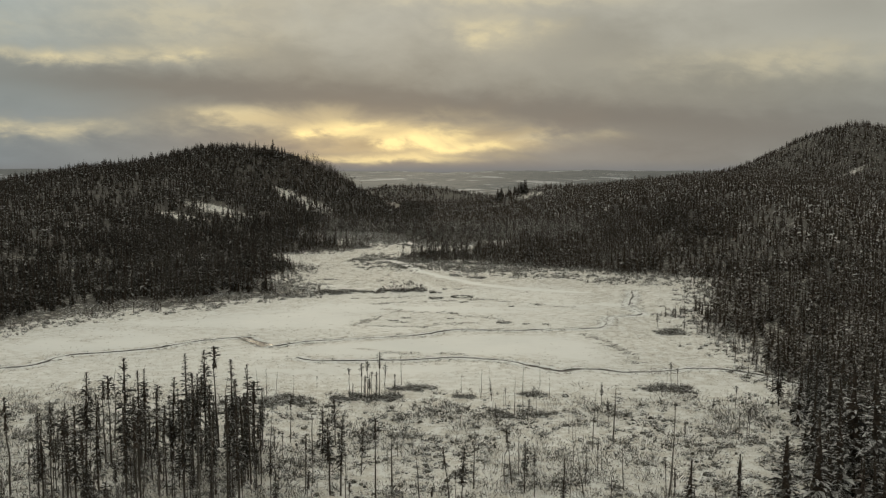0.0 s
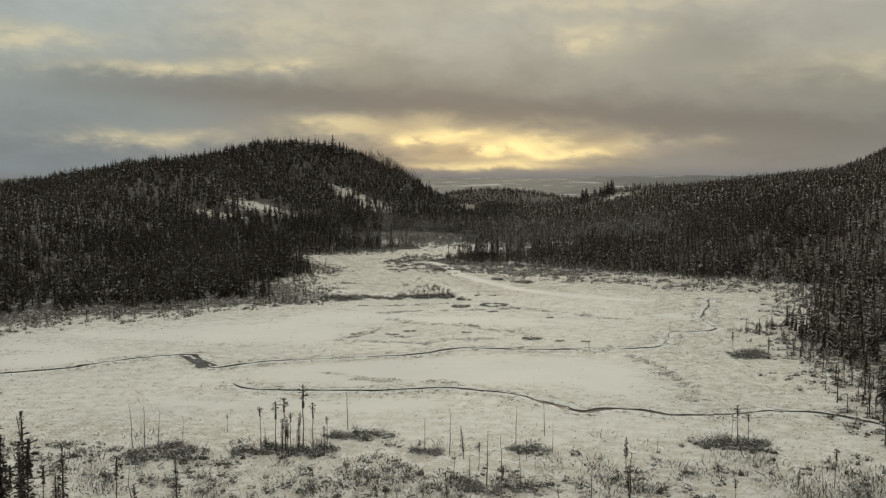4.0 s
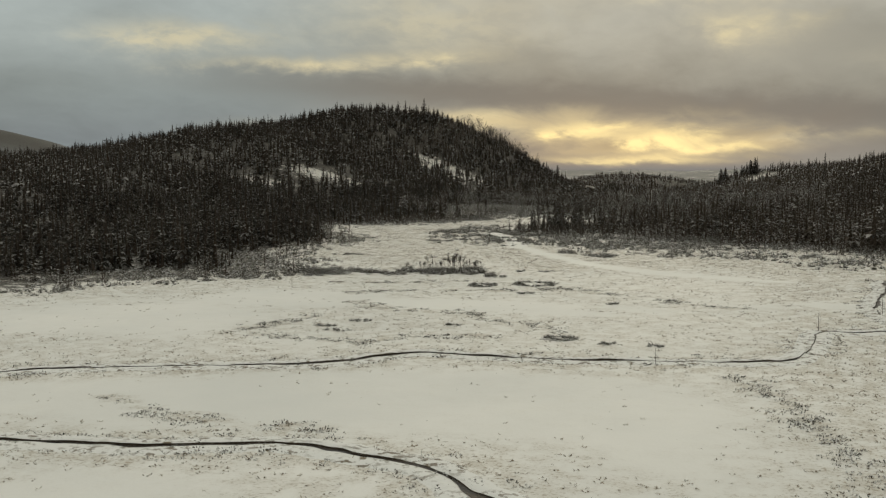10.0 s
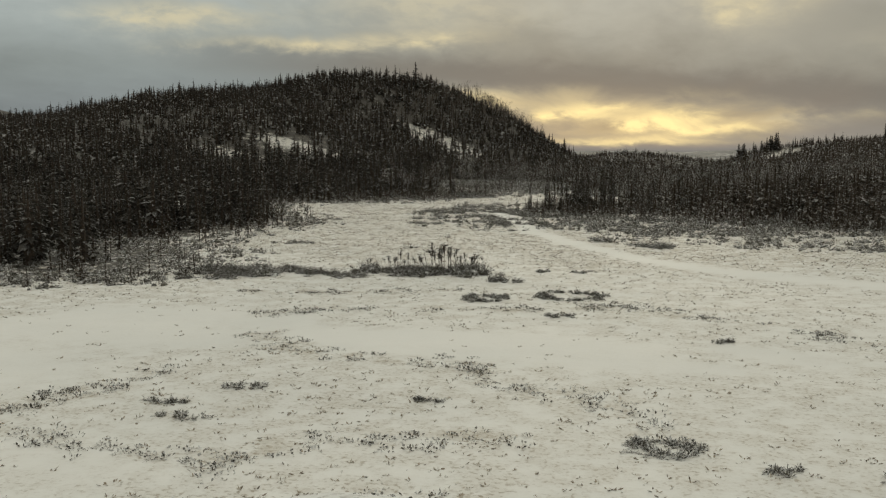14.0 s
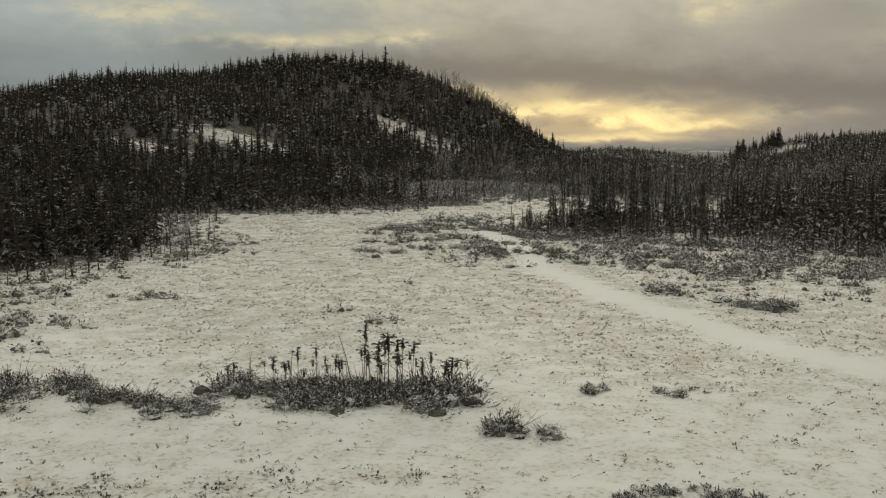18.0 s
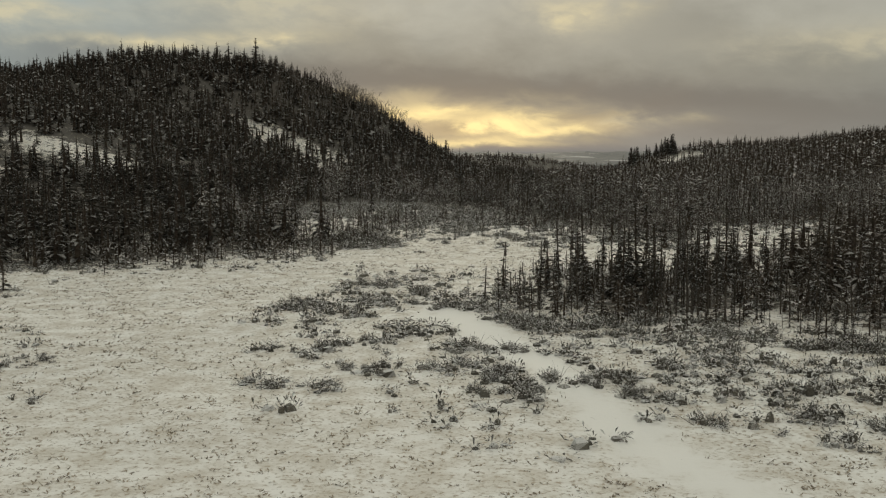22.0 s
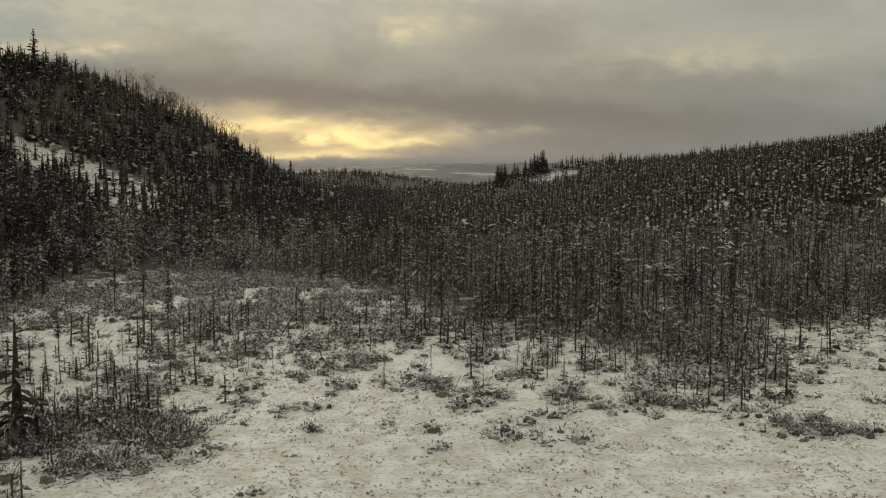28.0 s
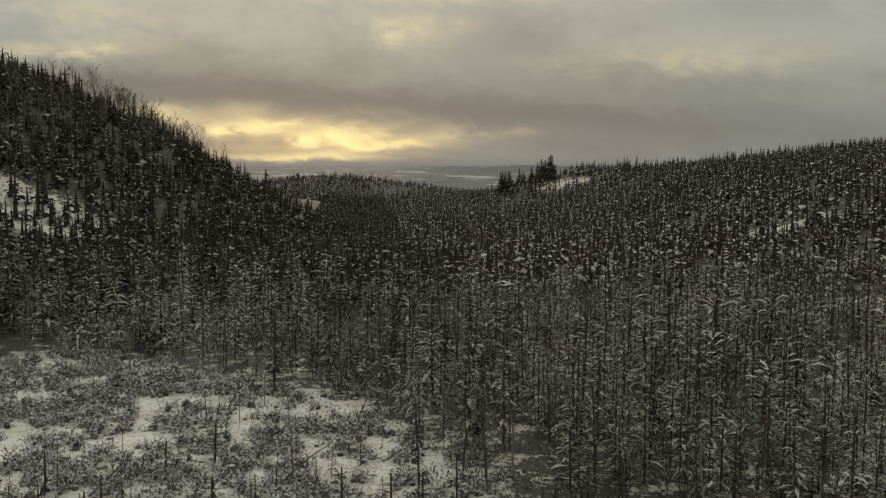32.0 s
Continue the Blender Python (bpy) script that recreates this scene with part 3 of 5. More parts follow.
def ribbon(name, pts, profile, mat, label, category, jitter, seed, wide=([0, 1], [1, 1])):
    """Sweeps a cross-section (offset, height) along a winding line on the ground."""
    c = smooth_line(pts, 0.25)
    t = np.gradient(c, axis=0)
    t /= np.linalg.norm(t, axis=1)[:, None]
    nrm = np.stack([-t[:, 1], t[:, 0]], 1)
    s = np.arange(len(c)) * 0.25
    c = c + nrm * ((vnoise(s, s * 0, 2.6, seed + 20) - 0.5) * 0.5 + (vnoise(s, s * 0, 0.8, seed + 21) - 0.5) * 0.26)[:, None]
    gate = smooth(0.22, 0.55, vnoise(s, s * 0, 4.5, seed + 9)) if len(c) > 100 else 1 + 0 * s
    rows = []
    w_water = 0.5
    for k, (off, up) in enumerate(profile):
        edge = max(abs(off) - w_water, 0.0)
        wob = np.maximum(0.12, 1 + jitter * ((vnoise(s, s * 0, 1.1, seed) - 0.5) * 2.0 + (vnoise(s, s * 0, 9, seed + 3) - 0.5) * 1.8))
        p = c + nrm * ((off - edge * np.sign(off)) * wob * (0.5 + 0.5 * gate) * np.interp(c[:, 0], *wide) + edge * np.sign(off))[:, None]
        lift = up * (0.6 + 0.8 * vnoise(s, s * 0 + k, 1.3, seed + 5 + k)) * (0.6 + 0.4 * gate) if up > 0.05 else up + 0 * s
        rows.append(np.concatenate([p, (land(p[:, 0], p[:, 1]) + lift)[:, None]], 1))
    v = np.concatenate(rows)
    n, m = len(c), len(profile)
    q = []
    for k in range(m - 1):
        i = np.arange(n - 1) + k * n
        q.append(np.stack([i, i + 1, i + 1 + n, i + n], 1))
    tagged(new(name, mesh_object(name, v, np.concatenate(q), [mat], smooth_shade=True)), label, category, kind="structure")


WIDTHS = (([-60, -20, 0, 10, 26, 36], [0.26, 0.16, 0.17, 0.12, 0.10, 0.2]), ([-25, -12, -6, 5, 11, 20, 34, 44], [0.05, 0.07, 0.12, 0.2, 0.5, 0.4, 0.22, 0.2]))
for k, way in enumerate((BROOK, BROOK_NEAR)):
    wide = WIDTHS[k]
    ribbon("water", way, [(0.5, 0.03), (0, 0.03), (-0.5, 0.03)], M_WATER, "narrow dark brook winding through the snowy fen", "water", 1.25, 3 + k, wide)
    ribbon("bank", way, [(2.0, -0.05), (1.2, 0.10), (0.58, 0.12), (0.42, 0.0)], M_BANK, "snow-dusted turf bank of the brook", "bank", 1.25, 3 + k, wide)
    ribbon("peat_edge", way, [(0.53, 0.10), (0.46, 0.035)], M_PEAT, "dark undercut peat edge of the brook", "bank", 1.25, 3 + k, wide)
    ribbon("bank", way, [(-0.42, 0.0), (-0.58, 0.05), (-1.2, 0.07), (-2.0, -0.05)], M_BANK, "snow-dusted turf bank of the brook", "bank", 1.25, 3 + k, wide)
ribbon("water", [(-30, 148.2), (-28.6, 146.5), (-26.6, 143.6), (-24.6, 140.8)], [(0.8, 0.09), (0, 0.085), (-0.8, 0.09)], M_WATER, "wider dark pool in the brook", "water", 0.5, 77)

# ---- trees ----
RNG = np.random.RandomState(11)


def tube(p0, p1, r0, r1, sides):
    """An open tapered tube; returns verts and quads."""
    p0, p1 = np.array(p0, float), np.array(p1, float)
    d = (p1 - p0) / np.linalg.norm(p1 - p0)
    a = np.cross(d, (0, 0, 1) if abs(d[2]) < 0.9 else (1, 0, 0))
    a /= np.linalg.norm(a)
    b = np.cross(d, a)
    ang = np.arange(sides) * 2 * math.pi / sides
    ring = np.cos(ang)[:, None] * a + np.sin(ang)[:, None] * b
    i = np.arange(sides)
    return np.concatenate([p0 + ring * r0, p1 + ring * r1]), np.stack([i, (i + 1) % sides, (i + 1) % sides + sides, i + sides], 1)


def join(parts):
    vs, qs, n = [], [], 0
    for v, q in parts:
        vs.append(v)
        qs.append(q + n)
        n += len(v)
    return np.concatenate(vs), np.concatenate(qs)


def sprays(base, out, length, width, up, rng, roll=1.0):
    """Flat needle sprays as slim four-cornered blades, one a row."""
    n = len(base)
    side = np.cross(out, (0, 0, 1.0))
    side /= np.linalg.norm(side, axis=1)[:, None] + 1e-9
    tw = rng.uniform(-roll, roll, n)[:, None]
    nn = np.cross(side, out)
    side = side * np.cos(tw) + nn * np.sin(tw)
    mid = base + out * (length * 0.55)[:, None] + np.array((0, 0, 1.0)) * up[:, None]
    tip = base + out * length[:, None]
    v = np.stack([base, mid + side * width[:, None], tip, mid - side * width[:, None]], 1).reshape(-1, 3)
    return v, np.arange(n * 4).reshape(n, 4)


def whorls(h, rad, bare, rows, per, rng, droop=0.4, width=0.3, taper=0.8, club=False, twigs=0):
    """Branches of a spruce in whorls up the stem, each a flat arching spray, with side sprays on the nearest trees. bare: the share of the stem below the crown; taper: 1 a cone, less a column."""
    f = np.repeat(bare + (1 - bare) * (np.arange(rows) + rng.uniform(0, 0.7, rows)) / rows, per)
    m = len(f)
    f = np.clip(f + rng.normal(0, 0.3 * (1 - bare) / rows, m), 0.04, 0.985)
    g = np.clip((f - bare) / (1 - bare), 0, 1)
    reach = rad * (0.09 + 0.91 * (1 - g) ** taper) * (0.6 + 0.4 * smooth(0.0, 0.22, g))
    if club:
        reach = rad * (0.22 + 0.55 * np.exp(-((g - 0.72) / 0.2) ** 2)) * (1 - 0.75 * smooth(0.86, 1.0, g))
    reach = reach * rng.uniform(0.5, 1.25, m)
    az = np.tile(np.arange(per) * 2 * math.pi / per, rows) + np.repeat(rng.uniform(0, 6.283, rows), per) + rng.normal(0, 0.35, m)
    dz = -droop * (1 - 0.7 * g) * rng.uniform(0.4, 1.4, m) + 0.8 * g ** 3
    out = np.stack([np.cos(az), np.sin(az), dz], 1)
    out /= np.linalg.norm(out, axis=1)[:, None]
    base = np.stack([0 * f, 0 * f, f * h], 1) + out * (reach * 0.04)[:, None]
    wd = np.maximum(reach * width * rng.uniform(0.7, 1.3, m), 0.025)
    bs, os, ls, ws = [base], [out], [reach], [wd * (0.6 if twigs else 1.0)]
    for k in range(twigs):
        at = rng.uniform(0.3, 0.75, m)
        a2 = az + (1 if k % 2 else -1) * rng.uniform(0.4, 1.0, m)
        o2 = np.stack([np.cos(a2), np.sin(a2), dz + rng.normal(0, 0.2, m)], 1)
        o2 /= np.linalg.norm(o2, axis=1)[:, None]
        l2 = reach * (1.05 - at) * rng.uniform(0.5, 1.0, m)
        bs.append(base + out * (reach * at)[:, None])
        os.append(o2)
        ls.append(l2)
        ws.append(np.maximum(l2 * width * 0.9, 0.02))
    # the leading shoot
    bs.append(np.array([(0, 0, h * 0.94)]))
    os.append(np.array([(0.05, 0.03, 1.0)]))
    ls.append(np.array([0.06 * h]))
    ws.append(np.array([0.012 * h]))
    ln = np.concatenate(ls)
    return sprays(np.concatenate(bs), np.concatenate(os), ln, np.concatenate(ws), ln * 0.14, rng, 0.45)


def crown_core(h, rad, bare, tiers, sides, rng):
    """Ragged overlapping skirts of needles round the stem."""
    vs, qs, n = [], [], 0
    ang = np.arange(sides) * 2 * math.pi / sides
    i = np.arange(sides)
    for k in range(tiers):
        lo = bare + (1 - bare) * k / tiers * 0.97
        hi = min(lo + (1 - bare) / tiers * rng.uniform(1.5, 2.1), 0.995)
        r = rad * (0.16 + 0.84 * (1 - (lo - bare) / (1 - bare)) ** 0.85) * rng.uniform(0.7, 1.15)
        a = ang + rng.uniform(0, 6.283)
        rr = r * rng.uniform(0.3, 1.4, sides)
        zz = lo * h - rr * rng.uniform(0.05, 0.7, sides)
        off = rng.normal(0, 0.12 * r, 2)
        vs.append(np.stack([np.cos(a) * rr + off[0], np.sin(a) * rr + off[1], zz], 1))
        vs.append(np.stack([np.cos(a) * 0.12 * r, np.sin(a) * 0.12 * r, hi * h + 0 * a], 1))
        qs.append(np.stack([i, (i + 1) % sides, (i + 1) % sides + sides, i + sides], 1) + n)
        n += 2 * sides
    return np.concatenate(vs), np.concatenate(qs)


def dome(rng, at, rad, h, sides, rings):
    """A lumpy little mound."""
    ang = np.arange(sides) * 2 * math.pi / sides + rng.uniform(0, 6.283)
    i = np.arange(sides)
    vs, qs = [], []
    for k in range(rings + 1):
        e = 0.5 * math.pi * k / rings
        r = np.maximum(rad * math.cos(e) * rng.uniform(0.75, 1.25, sides), 0.03 * rad)
        z = h * math.sin(e) * rng.uniform(0.8, 1.15, sides) - (0.04 if k == 0 else 0)
        vs.append(np.stack([at[0] + r * np.cos(ang), at[1] + r * np.sin(ang), at[2] + z], 1))
        if k:
            qs.append(np.stack([i, (i + 1) % sides, (i + 1) % sides + sides, i + sides], 1) + (k - 1) * sides)
    return np.concatenate(vs), np.concatenate(qs)


def heath_mound(rng, n, rad, h, ln, wd, domes, sides=5, rings=2):
    """Low spreading lumps of dense leaves, with leafy twig ends standing out of them on all sides."""
    parts, tops = [], []
    for k in range(domes):
        a, r = rng.uniform(0, 6.283), rad * 0.9 * math.sqrt(rng.rand()) * (k > 0)
        w, t = rad * rng.uniform(0.2, 0.42), h * rng.uniform(0.3, 0.8) * (1 - 0.45 * r / rad)
        at = (r * math.cos(a), r * math.sin(a), 0.0)
        parts.append(dome(rng, at, w * 0.6, t * 0.5, sides, rings))
        tops.append((at[0], at[1], w, t))
    tops = np.array(tops)[rng.randint(0, domes, n)]
    az, e = rng.uniform(0, 6.283, n), np.arcsin(rng.uniform(0.0, 1, n))
    way = np.stack([np.cos(e) * np.cos(az), np.cos(e) * np.sin(az), np.sin(e)], 1)
    base = np.stack([tops[:, 0], tops[:, 1], 0 * az], 1) + way * (np.stack([tops[:, 2], tops[:, 2], tops[:, 3]], 1) * rng.uniform(0.55, 1.15, n)[:, None])
    out = way * np.array((1.0, 1.0, 0.5)) + rng.normal(0, 0.45, (n, 3)) + np.array((0, 0, 0.12))
    out /= np.linalg.norm(out, axis=1)[:, None]
    l = ln * rng.uniform(0.5, 1.6, n)
    parts.append(sprays(base, out, l, wd * rng.uniform(0.6, 1.4, n), l * 0.12, rng, 0.7))
    v, q = join(parts)
    return v, q, np.zeros(len(q), int)


def brush_template(rng, n, rad, h, ln, wd):
    """A thicket of upright twigs, bushy to the ground."""
    az, u = rng.uniform(0, 6.283, n), rng.rand(n)
    r = rad * np.sqrt(u)
    base = np.stack([r * np.cos(az), r * np.sin(az), h * rng.uniform(-0.02, 0.8, n)], 1)
    out = np.stack([np.cos(az) * 0.5, np.sin(az) * 0.5, rng.uniform(0.2, 1.3, n)], 1) + rng.normal(0, 0.3, (n, 3))
    out /= np.linalg.norm(out, axis=1)[:, None]
    l = ln * rng.uniform(0.5, 1.4, n)
    v, q = sprays(base, out, l, wd * rng.uniform(0.6, 1.4, n), l * 0.05, rng)
    return v, q, np.zeros(n, int)


def forest_template(rng, h, rad, bare, rows, per, droop=0.45, width=0.32, taper=0.8, club=False, twigs=0, trunk=True, core=0.34):
    """One spruce of the wood: stem, whorls of sprays and the dense needles close to the stem."""
    cv, cq = whorls(h, rad, bare, rows, per, rng, droop, width, taper, club, twigs)
    kv, kq = tube((0, 0, h * (bare + 0.02)), (0, 0, h * 0.93), rad * core, 0.03, 3)
    if not trunk:
        v, q = join([(cv, cq), (kv, kq)])
        return v, q, np.repeat([1, 2], [len(cq), len(kq)])
    tv, tq = tube((0, 0, -0.4), (0, 0, h * 0.97), 0.024 * (h / 6), 0.008, 3)
    v, q = join([(tv, tq), (cv, cq), (kv, kq)])
    return v, q, np.repeat([0, 1, 2], [len(tq), len(cq), len(kq)])


def birch_template(rng, h, limbs):
    """A bare birch: stem, rising limbs and a haze of fine twigs."""
    tr = tube((0, 0, -0.3), (rng.normal(0, 0.25), rng.normal(0, 0.25), h * 0.92), 0.07, 0.015, 3)
    parts, k = [tr], limbs
    f, az = rng.uniform(0.35, 0.92, k), rng.uniform(0, 6.283, k)
    out = np.stack([np.cos(az) * 0.65, np.sin(az) * 0.65, rng.uniform(0.5, 1.1, k)], 1)
    out /= np.linalg.norm(out, axis=1)[:, None]
    ln = h * 0.32 * rng.uniform(0.6, 1.2, k) * (1.25 - 0.7 * f)
    base = np.stack([0 * f, 0 * f, f * h], 1)
    parts.append(sprays(base, out, ln, np.full(k, 0.03), 0.05 * ln, rng))
    j = np.repeat(np.arange(k), 5)
    at = rng.uniform(0.3, 1.0, len(j))
    o2 = out[j] + rng.normal(0, 0.45, (len(j), 3)) + np.array((0, 0, 0.15))
    o2 /= np.linalg.norm(o2, axis=1)[:, None]
    l2 = ln[j] * rng.uniform(0.3, 0.6, len(j))
    parts.append(sprays(base[j] + out[j] * (ln[j] * at)[:, None], o2, l2, np.full(len(j), 0.013), 0 * l2, rng))
    v, q = join(parts)
    return v, q, np.repeat([0, 1], [3, len(q) - 3])


def plant(name, templates, x, y, scale, mats, label, category, rng, lean=0.03):
    """Joins many plants into one object."""
    z = land(x, y)
    vs, qs, ms, n = [], [], [], 0
    pick = rng.randint(0, len(templates), len(x))
    for t, (tv, tq, tm) in enumerate(templates):
        i = np.where(pick == t)[0]
        if not len(i):
            continue
        a = rng.uniform(0, 6.283, len(i))
        c, s = np.cos(a)[:, None], np.sin(a)[:, None]
        sc = scale[i][:, None]
        fat = sc * rng.uniform(0.85, 1.2, len(i))[:, None]
        px, py, pz = (tv[:, 0] * c - tv[:, 1] * s) * fat, (tv[:, 0] * s + tv[:, 1] * c) * fat, tv[None, :, 2] * sc
        px = px + pz * rng.normal(0, lean, len(i))[:, None] + x[i][:, None]
        py = py + pz * rng.normal(0, lean, len(i))[:, None] + y[i][:, None]
        vs.append(np.stack([px, py, pz + z[i][:, None]], 2).reshape(-1, 3).astype(np.float32))
        qs.append((tq[None] + (np.arange(len(i)) * len(tv))[:, None, None] + n).reshape(-1, 4))
        ms.append(np.tile(tm, len(i)))
        n += len(i) * len(tv)
    me = mesh_object(name, np.concatenate(vs), np.concatenate(qs), mats, np.concatenate(ms))
    return tagged(new(name, me), label, category, kind="stuff")


def scatter(rng, x0, x1, y0, y1, density, chance):
    n = int((x1 - x0) * (y1 - y0) * density)
    x, y = rng.uniform(x0, x1, n), rng.uniform(y0, y1, n)
    keep = rng.rand(n) < chance(x, y)
    return x[keep], y[keep]


def sector(x, y):
    return (x > np.minimum(-5 - 0.77 * (y - 70), -6 - 0.46 * y)) & (x < 14 + 0.47 * y)


def wooded(x, y):
    d = shore(x, y)
    # shrubs, not trees, hold the outer margin of the left shore
    d = d - 7 * (1 - smooth(-26, -20, x)) * smooth(140, 155, y) * (1 - smooth(212, 224, y))
    k = smooth(0.5, 4.5, d) * (1 - 0.82 * glade(x, y)) * sector(x, y)
    low = 0.35 + 0.35 * smooth(300, 312, y) + 0.25 * smooth(360, 400, y)
    k = k * (1 - 0.9 * scrubland(x, y))
    return k * (low + (1.2 - low) * smooth(0.32, 0.58, fbm(x, y, 13, 61)))


def in_sight(x, y):
    """False where the swell of the land hides a tree from all of the fen."""
    z = land(x, y) + 8.0
    seen = np.zeros(len(x), bool)
    for ex, ey, ez in ((0, 20, 24), (6, 120, 17), (0, 200, 11), (-12, 290, 12)):
        clear = np.ones(len(x), bool)
        for t in np.linspace(0.3, 0.96, 16):
            clear &= land(ex + (x - ex) * t, ey + (y - ey) * t) < ez + (z - ez) * t + 2.5
        seen |= clear
    return seen


def build_forest():
    rng = np.random.RandomState(21)
    close = [forest_template(rng, rng.uniform(3.2, 6.2), rng.uniform(0.85, 1.35), rng.uniform(0.03, 0.25), 18, 5, 0.4, 0.15, 0.75, k % 4 == 0, 2, True, 0.05) for k in range(14)]
    near = [forest_template(rng, rng.uniform(3.2, 6.0), rng.uniform(1.1, 1.7), rng.uniform(0.0, 0.12), 14, 5, 0.5, 0.17, 0.85, k % 6 == 0, 0, True, 0.24) for k in range(20)]
    far = [forest_template(rng, rng.uniform(3.0, 5.0), rng.uniform(1.2, 1.75), 0.02, 6, 4, 0.6, 0.32, 0.8, trunk=False, core=0.28) for k in range(18)]
    farther = [forest_template(rng, rng.uniform(3.0, 5.0), rng.uniform(1.2, 1.75), 0.02, 5, 4, 0.6, 0.34, 0.8, trunk=False, core=0.28) for k in range(14)]
    birch = [birch_template(rng, rng.uniform(5.5, 8.0), 22) for k in range(8)]

    def size(x, y):
        k = (0.55 + 0.45 * fbm(x, y, 26, 71) + 0.35 * fbm(x, y, 7, 74)) * np.where(rng.rand(len(x)) < 0.10, rng.uniform(1.0, 1.25, len(x)), rng.uniform(0.45, 1.0, len(x)))
        # low scrub on the near left of the far wood, and on the spit
        k = k * (1 - 0.6 * scrubland(x, y))
        return k * (1 - 0.35 * smooth(245, 255, y) * (1 - smooth(290, 300, y)) * (x > -12) * (x < 8))

    # the stretch of wood that begins where the fen ends
    mid = lambda x, y: smooth(300, 306, y) * (1 - smooth(365, 385, y)) * (1 - smooth(40, 50, np.abs(x - 3)))
    ring = lambda x, y: 1 - smooth(60, 110, np.hypot(x + 5, np.maximum(0, np.maximum(y - 300, 100 - y))))
    x, y = scatter(rng, -50, 54, 296, 390, 0.5, lambda x, y: wooded(x, y) * mid(x, y) * (0.8 + 0.2 * smooth(318, 350, y + 0.4 * x)))
    plant("spruce_wood", close, x, y, np.clip(size(x, y), 0.35, 1.1), [M_BARK, M_CLOSE, M_CORE], "close-grown thin spruces with snow on every twig", "woodland", rng)
    x, y = scatter(rng, -150, 110, 60, 385, 0.36, lambda x, y: wooded(x, y) * ring(x, y) * (1 - mid(x, y)))
    for m, lab in ((x < -5, "dense thin dark spruces dusted with snow round the fen"), (x >= -5, "thin snow-dusted spruces on the flat beside the fen")):
        plant("spruce_wood", near, x[m], y[m], np.clip(size(x[m], y[m]), 0.35, 1.15), [M_BARK, M_DARK if lab[0] == "d" else M_FLAT, M_CORE_DARK if lab[0] == "d" else M_CORE], lab, "woodland", rng)
    # young growth along the margin of the fen and under the trees
    young = [forest_template(rng, rng.uniform(1.2, 2.3), rng.uniform(0.5, 0.8), 0.0, 6, 4, 0.3, 0.3, 0.8, trunk=False, core=0.1) for k in range(10)]
    x, y = scatter(rng, -100, 75, 100, 345, 0.7, lambda x, y: smooth(-4, 0.5, shore(x, y)) * (1 - smooth(7, 15, shore(x, y))) * sector(x, y) * smooth(0.30, 0.48, fbm(x, y, 7, 65)) * (1 - 0.75 * (1 - smooth(-26, -20, x)) * smooth(140, 155, y) * (1 - smooth(212, 224, y))))
    plant("young_spruces", young, x, y, rng.uniform(0.35, 1.1, len(x)), [M_BARK, M_CLOSE, M_CORE_FROST], "knee-high to man-high young spruces at the edge of the fen", "saplings", rng)
    front = lambda x, y: 1 - smooth(490, 500, y) * (x < -25) - smooth(655, 665, y) * (x >= -25)
    x, y = scatter(rng, -420, 420, 60, 680, 0.46, lambda x, y: wooded(x, y) * (1 - ring(x, y)) * front(x, y) * np.where(x > 0, 0.42 - 0.12 * smooth(540, 620, y), 0.5 + 0.6 * smooth(375, 400, y)))
    seen = in_sight(x, y)
    x, y = x[seen], y[seen]
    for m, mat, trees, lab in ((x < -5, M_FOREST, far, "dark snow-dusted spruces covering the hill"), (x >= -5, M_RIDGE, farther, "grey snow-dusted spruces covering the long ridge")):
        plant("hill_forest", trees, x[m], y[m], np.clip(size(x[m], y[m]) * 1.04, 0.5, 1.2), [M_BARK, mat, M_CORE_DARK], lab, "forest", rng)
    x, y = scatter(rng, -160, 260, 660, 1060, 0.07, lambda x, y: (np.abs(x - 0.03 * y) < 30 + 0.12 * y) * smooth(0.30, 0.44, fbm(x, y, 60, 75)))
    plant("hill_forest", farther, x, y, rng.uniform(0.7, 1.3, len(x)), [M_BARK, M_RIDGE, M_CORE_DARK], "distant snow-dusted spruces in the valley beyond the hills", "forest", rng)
    x, y = scatter(rng, -75, -2, 395, 520, 0.13, lambda x, y: smooth(8, 16, land(x, y)) * (x > -70 + 0.2 * (y - 440)) * (y < 500))
    plant("birch_wood", birch, x, y, rng.uniform(0.6, 1.05, len(x)), [M_DEAD, M_TWIG], "bare pale birches on the shoulder of the hill", "woodland", rng)
    # brushwood under and between the trees
    brush = [brush_template(rng, 26, rng.uniform(0.5, 0.95), rng.uniform(0.5, 1.8), 0.34, 0.026) for k in range(10)]
    x, y = scatter(rng, -75, 60, 225, 400, 0.8, lambda x, y: smooth(-1, 3, shore(x, y)) * sector(x, y) * (1 - smooth(48, 60, np.abs(x + 5))) * (0.25 + 0.75 * smooth(0.34, 0.52, fbm(x, y, 9, 63))) * np.where(y < 290, 0.6, 1.0) * (1 - 0.95 * scrubland(x, y)) * (1 - glade(x, y)))
    plant("brushwood", brush, x, y, rng.uniform(0.5, 1.35, len(x)), [M_BRUSH], "brown snow-flecked brushwood under the spruces", "undergrowth", rng, 0.0)
    # thin twigs between the stems of the near shore
    twigs = [brush_template(rng, 22, rng.uniform(0.5, 1.0), rng.uniform(0.3, 0.8), 0.4, 0.022) for k in range(8)]
    x, y = scatter(rng, -48, 34, 62, 116, 1.1, lambda x, y: sector(x, y) * (1 - smooth(104, 116, y + 8 * (fbm(x, y, 10, 72) - 0.5))) * smooth(0.32, 0.5, fbm(x, y, 8, 73)))
